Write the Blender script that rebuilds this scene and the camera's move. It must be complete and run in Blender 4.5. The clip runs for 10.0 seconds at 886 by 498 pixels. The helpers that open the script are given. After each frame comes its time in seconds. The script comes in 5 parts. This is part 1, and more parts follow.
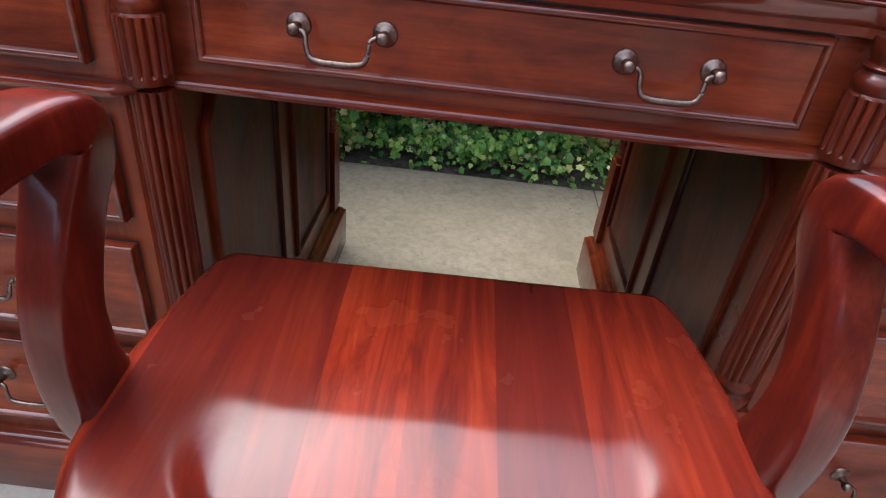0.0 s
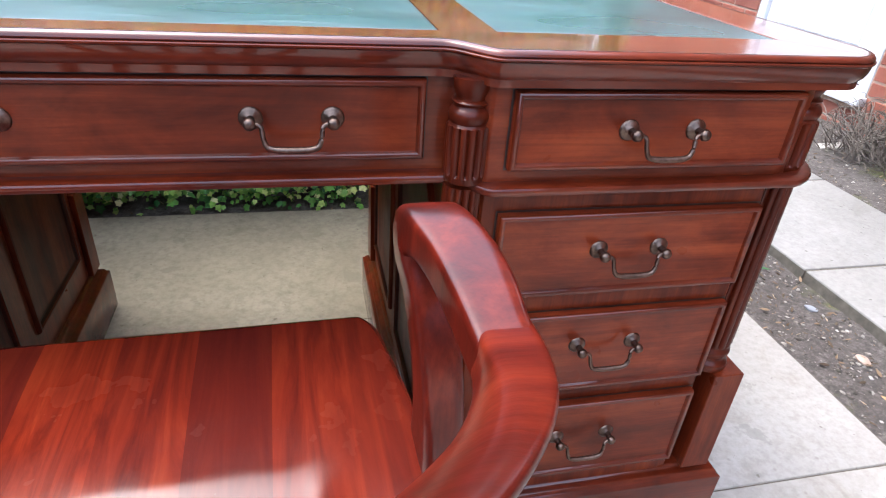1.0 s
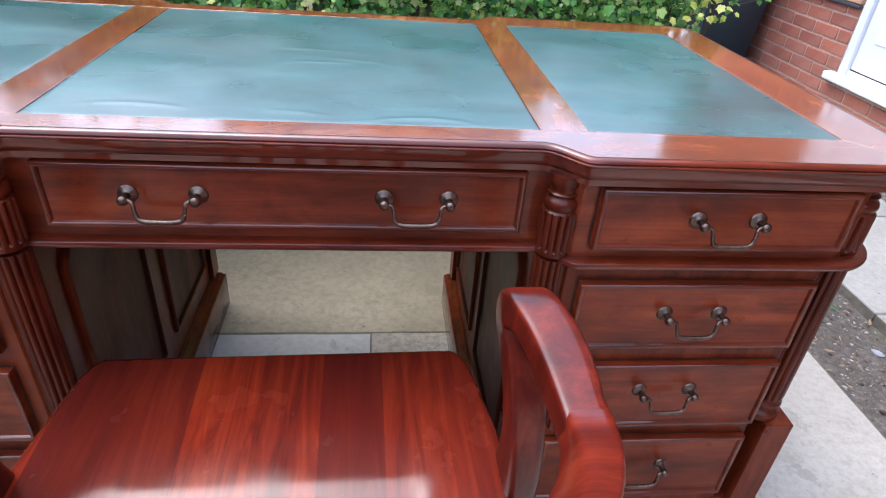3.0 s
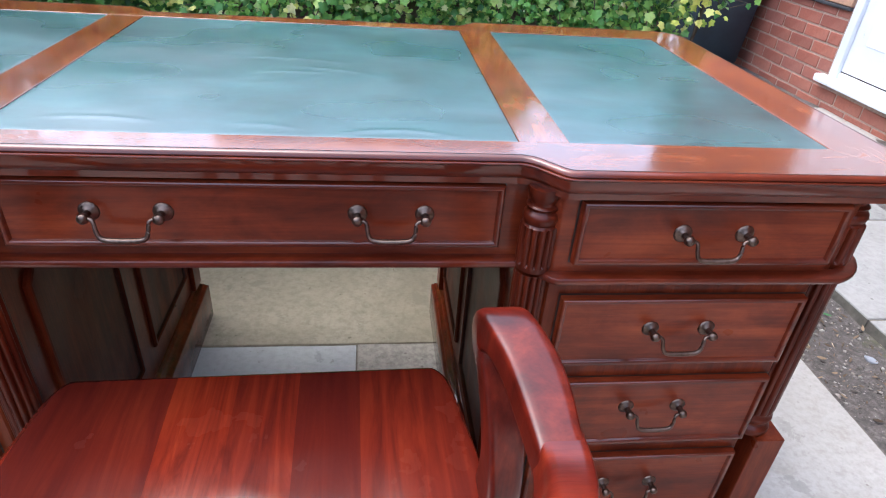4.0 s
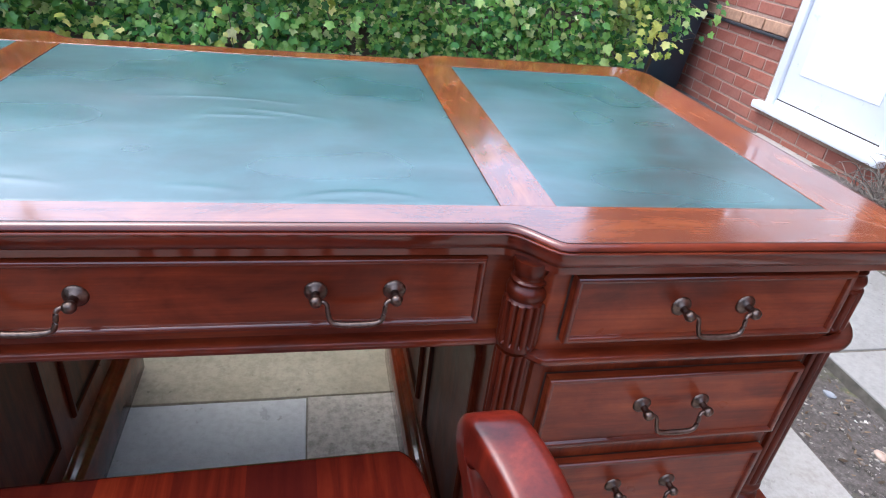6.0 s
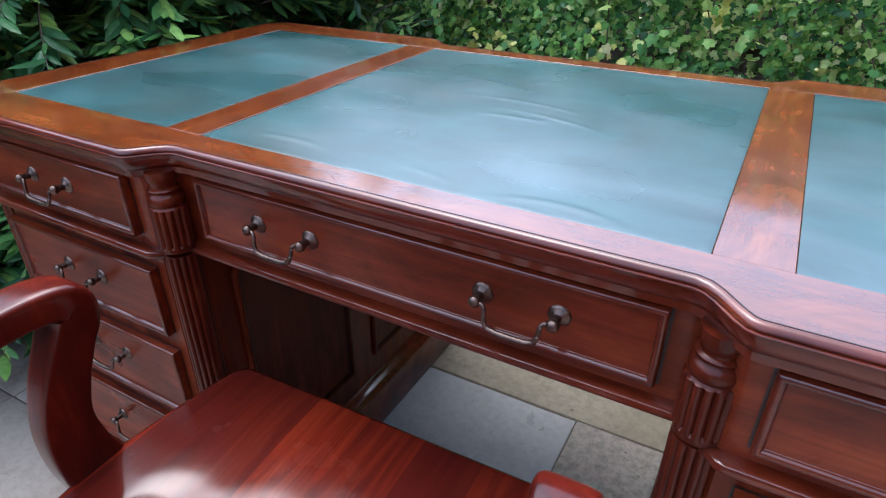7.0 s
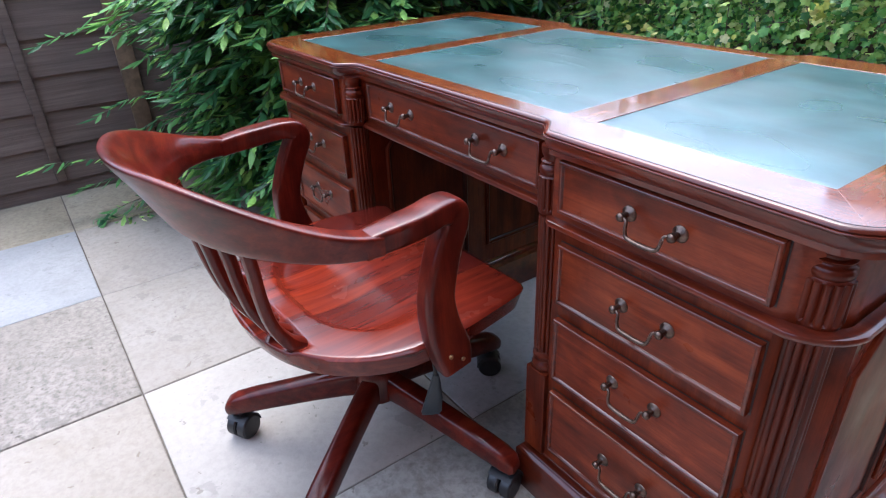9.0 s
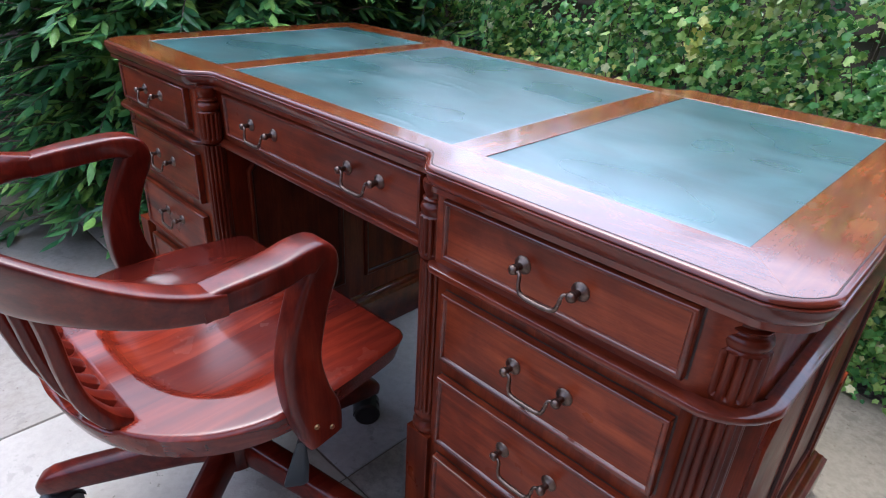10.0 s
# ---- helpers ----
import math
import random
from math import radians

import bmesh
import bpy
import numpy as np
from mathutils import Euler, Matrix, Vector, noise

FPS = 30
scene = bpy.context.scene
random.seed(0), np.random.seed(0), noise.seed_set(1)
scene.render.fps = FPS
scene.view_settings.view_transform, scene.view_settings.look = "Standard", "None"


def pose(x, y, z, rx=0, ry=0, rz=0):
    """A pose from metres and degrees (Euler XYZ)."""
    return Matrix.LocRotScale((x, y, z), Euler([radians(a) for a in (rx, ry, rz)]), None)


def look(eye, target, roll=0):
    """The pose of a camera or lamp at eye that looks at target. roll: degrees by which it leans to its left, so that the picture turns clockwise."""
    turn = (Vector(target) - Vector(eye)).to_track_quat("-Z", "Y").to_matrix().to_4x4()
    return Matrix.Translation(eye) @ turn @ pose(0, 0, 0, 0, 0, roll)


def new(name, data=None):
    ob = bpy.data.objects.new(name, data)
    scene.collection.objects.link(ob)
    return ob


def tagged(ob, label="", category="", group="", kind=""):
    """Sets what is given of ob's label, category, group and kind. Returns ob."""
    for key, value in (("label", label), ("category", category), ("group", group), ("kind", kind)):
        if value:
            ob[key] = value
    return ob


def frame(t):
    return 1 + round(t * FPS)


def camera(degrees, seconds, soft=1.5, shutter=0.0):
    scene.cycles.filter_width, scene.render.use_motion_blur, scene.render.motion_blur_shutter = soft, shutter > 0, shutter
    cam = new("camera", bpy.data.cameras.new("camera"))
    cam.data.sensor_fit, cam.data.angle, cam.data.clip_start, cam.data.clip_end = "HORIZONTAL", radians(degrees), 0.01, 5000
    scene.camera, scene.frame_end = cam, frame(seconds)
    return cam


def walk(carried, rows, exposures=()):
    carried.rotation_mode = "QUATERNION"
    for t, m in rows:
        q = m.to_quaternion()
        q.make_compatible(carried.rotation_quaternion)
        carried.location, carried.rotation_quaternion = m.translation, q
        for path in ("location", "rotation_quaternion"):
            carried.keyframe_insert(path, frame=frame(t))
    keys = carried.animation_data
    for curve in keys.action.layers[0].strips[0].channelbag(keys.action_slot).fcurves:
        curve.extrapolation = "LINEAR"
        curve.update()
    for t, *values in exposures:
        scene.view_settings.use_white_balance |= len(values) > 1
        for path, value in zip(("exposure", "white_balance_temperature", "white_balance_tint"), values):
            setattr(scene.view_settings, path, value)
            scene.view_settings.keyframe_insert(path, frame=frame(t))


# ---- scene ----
cam = camera(72.2, 10.0, soft=1.1)
PATH = [
    (0, (-0.025, -0.902, 0.848), (-0.053, 0.775, -0.242), 6.2),
    (0.5, (0.112, -0.933, 0.85), (0.41, 0.696, -0.27), 7.0),
    (1, (0.162, -0.939, 0.909), (0.592, 0.731, -0.104), 4.5),
    (1.5, (0.115, -0.945, 1.013), (0.759, 0.687, 0.052), 2.4),
    (1.8, (0.082, -0.986, 1.068), (0.923, 0.583, 0.156), 4.3),
    (2, (0.061, -0.995, 1.078), (0.931, 0.554, 0.159), 4.9),
    (2.2, (0.057, -0.992, 1.069), (0.823, 0.6, 0.132), 5.4),
    (2.5, (0.076, -0.999, 1.058), (0.604, 0.651, 0.058), 5.1),
    (2.7, (0.084, -1.001, 1.056), (0.406, 0.67, 0.004), 5.1),
    (3.8, (0.143, -1.006, 1.040), (0.306, 0.682, -0.017), 4.3),
    (4, (0.127, -0.974, 1.053), (0.365, 0.712, 0.004), 4.4),
    (4.5, (0.079, -0.916, 1.06), (0.416, 0.767, 0.033), 4.0),
    (5, (0.105, -0.885, 1.073), (0.578, 0.791, 0.088), 6.3),
    (5.2, (0.104, -0.87, 1.068), (0.591, 0.809, 0.097), 5.9),
    (6.3, (0.119, -0.836, 1.051), (0.458, 0.851, 0.031), 6.9),
    (6.5, (0.168, -0.804, 1.043), (0.301, 0.894, -0.005), 4.0),
    (7, (0.323, -0.792, 1.042), (-0.524, 0.722, 0.047), 0.0),
    (7.2, (0.372, -0.827, 1.051), (-0.597, 0.615, 0.06), -2.5),
    (7.5, (0.463, -0.919, 1.049), (-0.572, 0.519, 0.12), -1.1),
    (7.8, (0.597, -1.008, 1.059), (-0.409, 0.397, 0.052), -0.2),
    (8, (0.651, -1.04, 1.068), (-0.435, 0.332, 0.099), 0.1),
    (8.5, (0.83, -1.029, 1.068), (-0.532, 0.103, 0.141), -1.1),
    (9, (0.972, -1.006, 1.063), (-0.48, -0.011, 0.114), -2.6),
    (9.5, (0.986, -1.003, 1.059), (-0.441, 0.02, 0.101), -2.5),
    (10, (0.865, -0.899, 1.041), (-0.355, 0.398, 0.13), 3.2),
]
walk(cam, [(t, look(eye, target, roll)) for t, eye, target, roll in PATH], exposures=[(0.0, 2.43, 5800, 8), (1.5, 2.38, 5750, 8), (2.0, 2.18, 5700, 8), (2.5, 2.08, 5600, 8), (4.5, 2.13, 5600, 8), (6.5, 1.93, 5450, 8), (7.0, 1.83, 5400, 9), (8.0, 2.0, 5350, 9), (9.0, 2.08, 5400, 9), (9.5, 2.05, 5400, 9), (10.0, 1.93, 5350, 9)])

# ---- world, sun ----
world = bpy.data.worlds.new("sky")
scene.world = world
world.use_nodes = True
wn = world.node_tree
sky = wn.nodes.new("ShaderNodeTexSky")
sky.sky_type, sky.sun_disc = "NISHITA", False
sky.sun_elevation, sky.sun_rotation = radians(68), radians(305)
sky.air_density, sky.dust_density, sky.ozone_density = 0.8, 5.0, 0.2
wn.links.new(sky.outputs[0], wn.nodes["Background"].inputs[0])
wn.nodes["Background"].inputs[1].default_value = 0.15
sun_data = bpy.data.lights.new("sun", "SUN")
sun_data.energy, sun_data.angle, sun_data.color = 0.85, radians(165), (1.0, 0.98, 0.96)
sun = new("sun", sun_data)
sun.matrix_basis = look((-1.84, 1.29, 5.56), (0, 0, 0))

# ---- materials ----


def node_mat(name):
    m = bpy.data.materials.new(name)
    m.use_nodes = True
    nt = m.node_tree
    return m, nt, nt.nodes["Principled BSDF"]


def add(nt, kind, **values):
    n = nt.nodes.new(kind)
    for k, v in values.items():
        if k in n.inputs:
            n.inputs[k].default_value = v
    return n


def coords(nt, scale=(1, 1, 1), rand=False):
    tc = nt.nodes.new("ShaderNodeTexCoord")
    mp = nt.nodes.new("ShaderNodeMapping")
    mp.inputs["Scale"].default_value = scale
    nt.links.new(tc.outputs["Object"], mp.inputs["Vector"])
    if rand:
        oi = nt.nodes.new("ShaderNodeObjectInfo")
        mul = nt.nodes.new("ShaderNodeMath")
        mul.operation = "MULTIPLY"
        mul.inputs[1].default_value = 37.0
        nt.links.new(oi.outputs["Random"], mul.inputs[0])
        nt.links.new(mul.outputs[0], mp.inputs["Location"])
    return mp.outputs[0]


def noise_tex(nt, vec, scale, detail=5, rough=0.55, distortion=0.0):
    n = nt.nodes.new("ShaderNodeTexNoise")
    n.inputs["Scale"].default_value = scale
    n.inputs["Detail"].default_value = detail
    n.inputs["Roughness"].default_value = rough
    n.inputs["Distortion"].default_value = distortion
    nt.links.new(vec, n.inputs["Vector"])
    return n.outputs["Fac"]


def ramp(nt, fac, stops, smooth=True):
    r = nt.nodes.new("ShaderNodeValToRGB")
    e = r.color_ramp.elements
    while len(e) < len(stops):
        e.new(0.5)
    for el, (p, c) in zip(e, stops):
        el.position, el.color = p, (*c, 1) if len(c) == 3 else c
    if not smooth:
        r.color_ramp.interpolation = "CONSTANT"
    nt.links.new(fac, r.inputs["Fac"])
    return r.outputs["Color"]


def mix(nt, fac, a, b, kind="MIX"):
    n = nt.nodes.new("ShaderNodeMix")
    n.data_type, n.blend_type = "RGBA", kind
    for sock, v in ((n.inputs["Factor"], fac), (n.inputs[6], a), (n.inputs[7], b)):
        if isinstance(v, (int, float)):
            sock.default_value = v
        elif isinstance(v, tuple):
            sock.default_value = (*v, 1)
        else:
            nt.links.new(v, sock)
    return n.outputs[2]


def bump(nt, bsdf, height, strength, dist=0.01):
    b = nt.nodes.new("ShaderNodeBump")
    b.inputs["Strength"].default_value, b.inputs["Distance"].default_value = strength, dist
    nt.links.new(height, b.inputs["Height"])
    nt.links.new(b.outputs[0], bsdf.inputs["Normal"])
    return b


def range_map(nt, fac, lo, hi, a=0.3, b=0.7):
    n = nt.nodes.new("ShaderNodeMapRange")
    n.inputs[1].default_value, n.inputs[2].default_value = a, b
    n.inputs[3].default_value, n.inputs[4].default_value = lo, hi
    nt.links.new(fac, n.inputs[0])
    return n.outputs[0]


def wood(name, axis, dark, mid, light, rough=0.32, coat=0.3, coat_rough=0.10, patch=None, spec=0.10, burl=False, ior=1.5):
    """Polished timber whose grain runs along one axis."""
    m, nt, p = node_mat(name)
    sc = [14.0, 14.0, 14.0]
    sc[axis] = 0.9
    vec = coords(nt, tuple(sc), rand=True)
    grain = noise_tex(nt, vec, 2.2, 8, 0.62, 0.6)
    fine = noise_tex(nt, coords(nt, tuple(3.0 if i == axis else 90.0 for i in range(3)), rand=True), 3.0, 3, 0.6)
    broad = noise_tex(nt, coords(nt, tuple(1.2 if i == axis else 4.0 for i in range(3)), rand=True), 1.6, 2)
    cloud = noise_tex(nt, coords(nt, tuple(3.0 if i == axis else 6.0 for i in range(3)), rand=True), 2.6, 6, 0.65, 1.2 if burl else 0.4)
    blend = add(nt, "ShaderNodeMix", Factor=0.5)
    blend.data_type = "FLOAT"
    blend.inputs[0].default_value = 0.62 if burl else 0.5
    nt.links.new(grain, blend.inputs[2])
    nt.links.new(cloud, blend.inputs[3])
    col = ramp(nt, blend.outputs[0], [(0.32, dark), (0.50, mid), (0.68, light)])
    col = mix(nt, range_map(nt, fine, 0.0, 0.28, 0.45, 0.75), col, dark)
    col = mix(nt, range_map(nt, broad, 0.0, 0.45, 0.45, 0.78), col, patch or dark)
    nt.links.new(col, p.inputs["Base Color"])
    smear = noise_tex(nt, coords(nt, (1, 1, 1)), 9.0, 4)
    nt.links.new(range_map(nt, smear, rough - 0.06, rough + 0.1), p.inputs["Roughness"])
    p.inputs["Coat Weight"].default_value = coat
    p.inputs["Specular IOR Level"].default_value = spec
    p.inputs["Coat IOR"].default_value = ior
    nt.links.new(range_map(nt, smear, coat_rough - 0.04, coat_rough + 0.08), p.inputs["Coat Roughness"])
    bump(nt, p, fine, 0.06, 0.002)
    return m


MAHOG = ((0.026, 0.0042, 0.0019), (0.122, 0.0185, 0.0055), (0.238, 0.0460, 0.0125))
wood_x = wood("mahogany_long", 0, *(tuple(c * 1.15 for c in tone) for tone in MAHOG), coat=0.34, coat_rough=0.19)
wood_z = wood("mahogany_upright", 2, *(tuple(c * 0.9 for c in tone) for tone in MAHOG), coat=0.20, coat_rough=0.11)
# same mahogany, less polished, darkened to 0.6 for the kneehole's shade
wood_shaded = wood("mahogany_shaded_panel", 2, *(tuple(c * 0.6 for c in tone) for tone in MAHOG), rough=0.42, coat=0.06, coat_rough=0.2)
TOPW = ((0.042, 0.0078, 0.0023), (0.132, 0.0300, 0.0056), (0.228, 0.0650, 0.0115))
top_x = wood("mahogany_top_long", 0, *TOPW, rough=0.34, coat=1.0, coat_rough=0.09, spec=0.04, burl=True, ior=1.85)
top_y = wood("mahogany_top_deep", 1, *TOPW, rough=0.34, coat=1.0, coat_rough=0.09, spec=0.04, burl=True, ior=1.85)
MOULD = ((0.024, 0.0034, 0.0016), (0.095, 0.0130, 0.0038), (0.170, 0.0300, 0.0080))
wood_col = wood("mahogany_column", 2, *(tuple(c * 0.85 for c in tone) for tone in MOULD), rough=0.38, coat=0.28, coat_rough=0.16)
mould_x = wood("mahogany_moulding", 0, *MOULD, rough=0.36, coat=0.9, coat_rough=0.06)
# darker mahogany for single steps of the mouldings and panel edges
dark_wood = wood("dark_recess_wood", 0, (0.010, 0.0025, 0.0016), (0.026, 0.0050, 0.0026), (0.050, 0.010, 0.004), rough=0.45, coat=0.15)
CHAIR = ((0.022, 0.0028, 0.0018), (0.076, 0.0072, 0.0036), (0.150, 0.0180, 0.0066))
chair_y = wood("red_mahogany_deep", 1, *CHAIR, rough=0.36, coat=0.55, coat_rough=0.15, spec=0.05)
chair_z = wood("red_mahogany_upright", 2, *CHAIR, rough=0.36, coat=0.55, coat_rough=0.15, spec=0.05)
chair_x = wood("red_mahogany_long", 0, *CHAIR, rough=0.36, coat=0.55, coat_rough=0.15, spec=0.05)


def board_wood():
    """Seat glued up from boards of differing tone."""
    m, nt, p = node_mat("glued_red_mahogany")
    tc = nt.nodes.new("ShaderNodeTexCoord")
    sep = nt.nodes.new("ShaderNodeSeparateXYZ")
    nt.links.new(tc.outputs["Object"], sep.inputs[0])
    mul = add(nt, "ShaderNodeMath")
    mul.operation = "MULTIPLY_ADD"
    mul.inputs[1].default_value, mul.inputs[2].default_value = 12.0, 5.3
    nt.links.new(sep.outputs["X"], mul.inputs[0])
    fl = add(nt, "ShaderNodeMath")
    fl.operation = "FLOOR"
    nt.links.new(mul.outputs[0], fl.inputs[0])
    wnz = nt.nodes.new("ShaderNodeTexWhiteNoise")
    wnz.noise_dimensions = "1D"
    nt.links.new(fl.outputs[0], wnz.inputs["W"])
    grain = noise_tex(nt, coords(nt, (16, 1.2, 16)), 2.4, 8, 0.62, 0.7)
    col = ramp(nt, grain, [(0.26, (0.045, 0.0045, 0.003)), (0.52, (0.145, 0.0150, 0.0055)), (0.8, (0.255, 0.036, 0.0105))])
    col = mix(nt, range_map(nt, wnz.outputs["Value"], 0.0, 0.78, 0.25, 0.95), col, (0.045, 0.006, 0.005))
    nt.links.new(col, p.inputs["Base Color"])
    sm = noise_tex(nt, coords(nt), 12.0, 4)
    nt.links.new(range_map(nt, sm, 0.16, 0.3), p.inputs["Roughness"])
    p.inputs["Coat Weight"].default_value = 0.7
    p.inputs["Specular IOR Level"].default_value = 0.06
    nt.links.new(range_map(nt, sm, 0.10, 0.20), p.inputs["Coat Roughness"])
    bump(nt, p, noise_tex(nt, coords(nt, (60, 3, 60)), 3.0, 3), 0.05, 0.002)
    return m


seat_wood = board_wood()


def leather_mat():
    m, nt, p = node_mat("green_leather")
    v = coords(nt)
    cloud = noise_tex(nt, v, 5.0, 6, 0.65, 0.4)
    col = ramp(nt, cloud, [(0.28, (0.006, 0.028, 0.030)), (0.5, (0.014, 0.056, 0.060)), (0.72, (0.028, 0.092, 0.098))])
    smudge = noise_tex(nt, coords(nt, (1.4, 2.2, 1.4)), 3.4, 7, 0.66, 0.9)
    col = mix(nt, range_map(nt, smudge, 0.0, 0.65, 0.50, 0.66), col, (0.005, 0.030, 0.028))
    streak = noise_tex(nt, coords(nt, (2.5, 12, 2.5)), 2.0, 5, 0.6, 0.6)
    col = mix(nt, range_map(nt, streak, 0.0, 0.28, 0.52, 0.8), col, (0.045, 0.14, 0.150))
    nt.links.new(col, p.inputs["Base Color"])
    dull = noise_tex(nt, coords(nt, (1.3, 2.0, 1.3)), 3.0, 1.5, 0.4, 0.3)
    nt.links.new(range_map(nt, dull, 0.34, 0.24), p.inputs["Roughness"])
    rub = noise_tex(nt, coords(nt, (1.6, 3.0, 1.6)), 2.2, 2, 0.45, 0.8)
    nt.links.new(range_map(nt, rub, 0.58, 1.0, 0.38, 0.62), p.inputs["Specular IOR Level"])
    vor = nt.nodes.new("ShaderNodeTexVoronoi")
    vor.inputs["Scale"].default_value = 420
    nt.links.new(v, vor.inputs["Vector"])
    wr = noise_tex(nt, coords(nt, (2, 7, 2)), 2.4, 2, 0.4, 0.8)
    hsum = add(nt, "ShaderNodeMath")
    hsum.operation = "MULTIPLY_ADD"
    hsum.inputs[1].default_value = 0.003
    nt.links.new(vor.outputs["Distance"], hsum.inputs[0])
    nt.links.new(wr, hsum.inputs[2])
    p.inputs["IOR"].default_value = 1.68
    bump(nt, p, hsum.outputs[0], 0.035, 0.004)
    return m


leather = leather_mat()


def plain(name, color, rough=0.5, metal=0.0, var=0.25, scale=30.0, bump_s=0.1, spec=0.5):
    m, nt, p = node_mat(name)
    n = noise_tex(nt, coords(nt, rand=True), scale, 5, 0.6)
    big = noise_tex(nt, coords(nt, rand=True), scale * 0.15, 3, 0.5)
    dk = tuple(c * (1 - var) for c in color)
    lt = tuple(min(1, c * (1 + var)) for c in color)
    col = ramp(nt, n, [(0.3, dk), (0.7, lt)])
    col = mix(nt, range_map(nt, big, 0, 0.5), col, dk)
    nt.links.new(col, p.inputs["Base Color"])
    nt.links.new(range_map(nt, n, max(0.02, rough - 0.08), rough + 0.1), p.inputs["Roughness"])
    p.inputs["Metallic"].default_value = metal
    p.inputs["Specular IOR Level"].default_value = spec
    if bump_s:
        bump(nt, p, n, bump_s, 0.004)
    return m


brass = plain("aged_brass", (0.15, 0.108, 0.086), 0.36, 1.0, 0.5, 160, 0.15)
groove = plain("dark_inlay_and_gap", (0.022, 0.009, 0.006), 0.4, 0, 0.3, 60, 0)
black_plastic = plain("black_plastic", (0.014, 0.015, 0.017), 0.42, 0, 0.3, 90, 0.05)
black_metal = plain("black_painted_steel", (0.02, 0.02, 0.021), 0.35, 0.2, 0.3, 60, 0.05)
blue_black = plain("blue_black_plastic", (0.018, 0.030, 0.040), 0.4, 0, 0.3, 14, 0.08)
screw = plain("brass_screw", (0.45, 0.30, 0.14), 0.35, 1.0, 0.3, 200, 0)
white_paint = plain("white_plastic_paint", (0.64, 0.66, 0.69), 0.32, 0, 0.05, 6, 0.03)
steel = plain("steel", (0.5, 0.5, 0.5), 0.3, 1.0, 0.2, 50, 0)


def stone_mat(name, lo, mid, hi, speck, speck_amt, grit=0.5, stain=(0.10, 0.095, 0.08), stain_amt=0.5):
    """Paving: base tone, broad stains, fine grit and scattered dark pits."""
    m, nt, p = node_mat(name)
    v = coords(nt, rand=True)
    lo, mid, hi, stain = (tuple(c * 0.88 for c in tone) for tone in (lo, mid, hi, stain))
    lo, hi = (tuple(m0 + (e0 - m0) * 0.6 for m0, e0 in zip(mid, end)) for end in (lo, hi))
    broad = noise_tex(nt, v, 3.0, 6, 0.62, 0.3)
    fine = noise_tex(nt, v, 55.0, 6, 0.7)
    grits = noise_tex(nt, v, 210.0, 3, 0.6)
    col = ramp(nt, broad, [(0.28, lo), (0.5, mid), (0.72, hi)])
    col = mix(nt, range_map(nt, fine, 0, grit, 0.42, 0.66), col, tuple(c * 0.72 for c in lo))
    st = noise_tex(nt, v, 7.0, 8, 0.72, 0.6)
    col = mix(nt, range_map(nt, st, 0, stain_amt * 0.7, 0.54, 0.68), col, stain)
    vor = nt.nodes.new("ShaderNodeTexVoronoi")
    vor.inputs["Scale"].default_value = 26
    nt.links.new(v, vor.inputs["Vector"])
    spot = range_map(nt, vor.outputs["Distance"], speck_amt, 0.0, 0.04, 0.13)
    col = mix(nt, spot, col, speck)
    scar = noise_tex(nt, v, 8.5, 9, 0.66, 0.25)
    col = mix(nt, range_map(nt, scar, 0, 0.55, 0.615, 0.635), col, tuple(c * 0.62 for c in mid))
    chip = noise_tex(nt, v, 34.0, 4, 0.6)
    col = mix(nt, range_map(nt, chip, 0, 0.7, 0.68, 0.70), col, speck)
    wear = noise_tex(nt, v, 1.3, 4, 0.6)
    col = mix(nt, range_map(nt, wear, 0, 0.25, 0.45, 0.7), col, hi)
    nt.links.new(col, p.inputs["Base Color"])
    p.inputs["Roughness"].default_value = 0.78
    p.inputs["Specular IOR Level"].default_value = 0.35
    hs = add(nt, "ShaderNodeMath")
    hs.operation = "MULTIPLY_ADD"
    hs.inputs[1].default_value = 0.35
    nt.links.new(grits, hs.inputs[0])
    nt.links.new(fine, hs.inputs[2])
    bump(nt, p, hs.outputs[0], 0.35, 0.004)
    return m


slab_pale = stone_mat("pale_concrete_slab", (0.256, 0.241, 0.220), (0.321, 0.307, 0.283), (0.379, 0.365, 0.346), (0.103, 0.086, 0.069), 0.35, 0.55, (0.172, 0.150, 0.120), 0.55)
slab_path = stone_mat("grey_path_slab", (0.181, 0.175, 0.163), (0.230, 0.224, 0.209), (0.281, 0.273, 0.261), (0.066, 0.059, 0.048), 0.35, 0.5, (0.119, 0.107, 0.089), 0.55)
slab_cream = stone_mat("cream_concrete_slab", (0.252, 0.226, 0.191), (0.318, 0.287, 0.248), (0.374, 0.344, 0.304), (0.130, 0.105, 0.078), 0.35, 0.5, (0.200, 0.168, 0.125), 0.6)
slab_white = stone_mat("white_concrete_slab", (0.320, 0.295, 0.258), (0.390, 0.363, 0.326), (0.450, 0.424, 0.386), (0.15, 0.13, 0.10), 0.25, 0.35, (0.30, 0.26, 0.22), 0.4)
slab_yellow = stone_mat("buff_slab", (0.201, 0.175, 0.121), (0.287, 0.255, 0.186), (0.368, 0.336, 0.262), (0.103, 0.087, 0.057), 0.35, 0.6, (0.132, 0.115, 0.076), 0.65)
slab_grit = stone_mat("exposed_aggregate_slab", (0.176, 0.158, 0.134), (0.285, 0.259, 0.226), (0.400, 0.370, 0.330), (0.065, 0.055, 0.044), 0.75, 1.0, (0.105, 0.092, 0.074), 0.65)
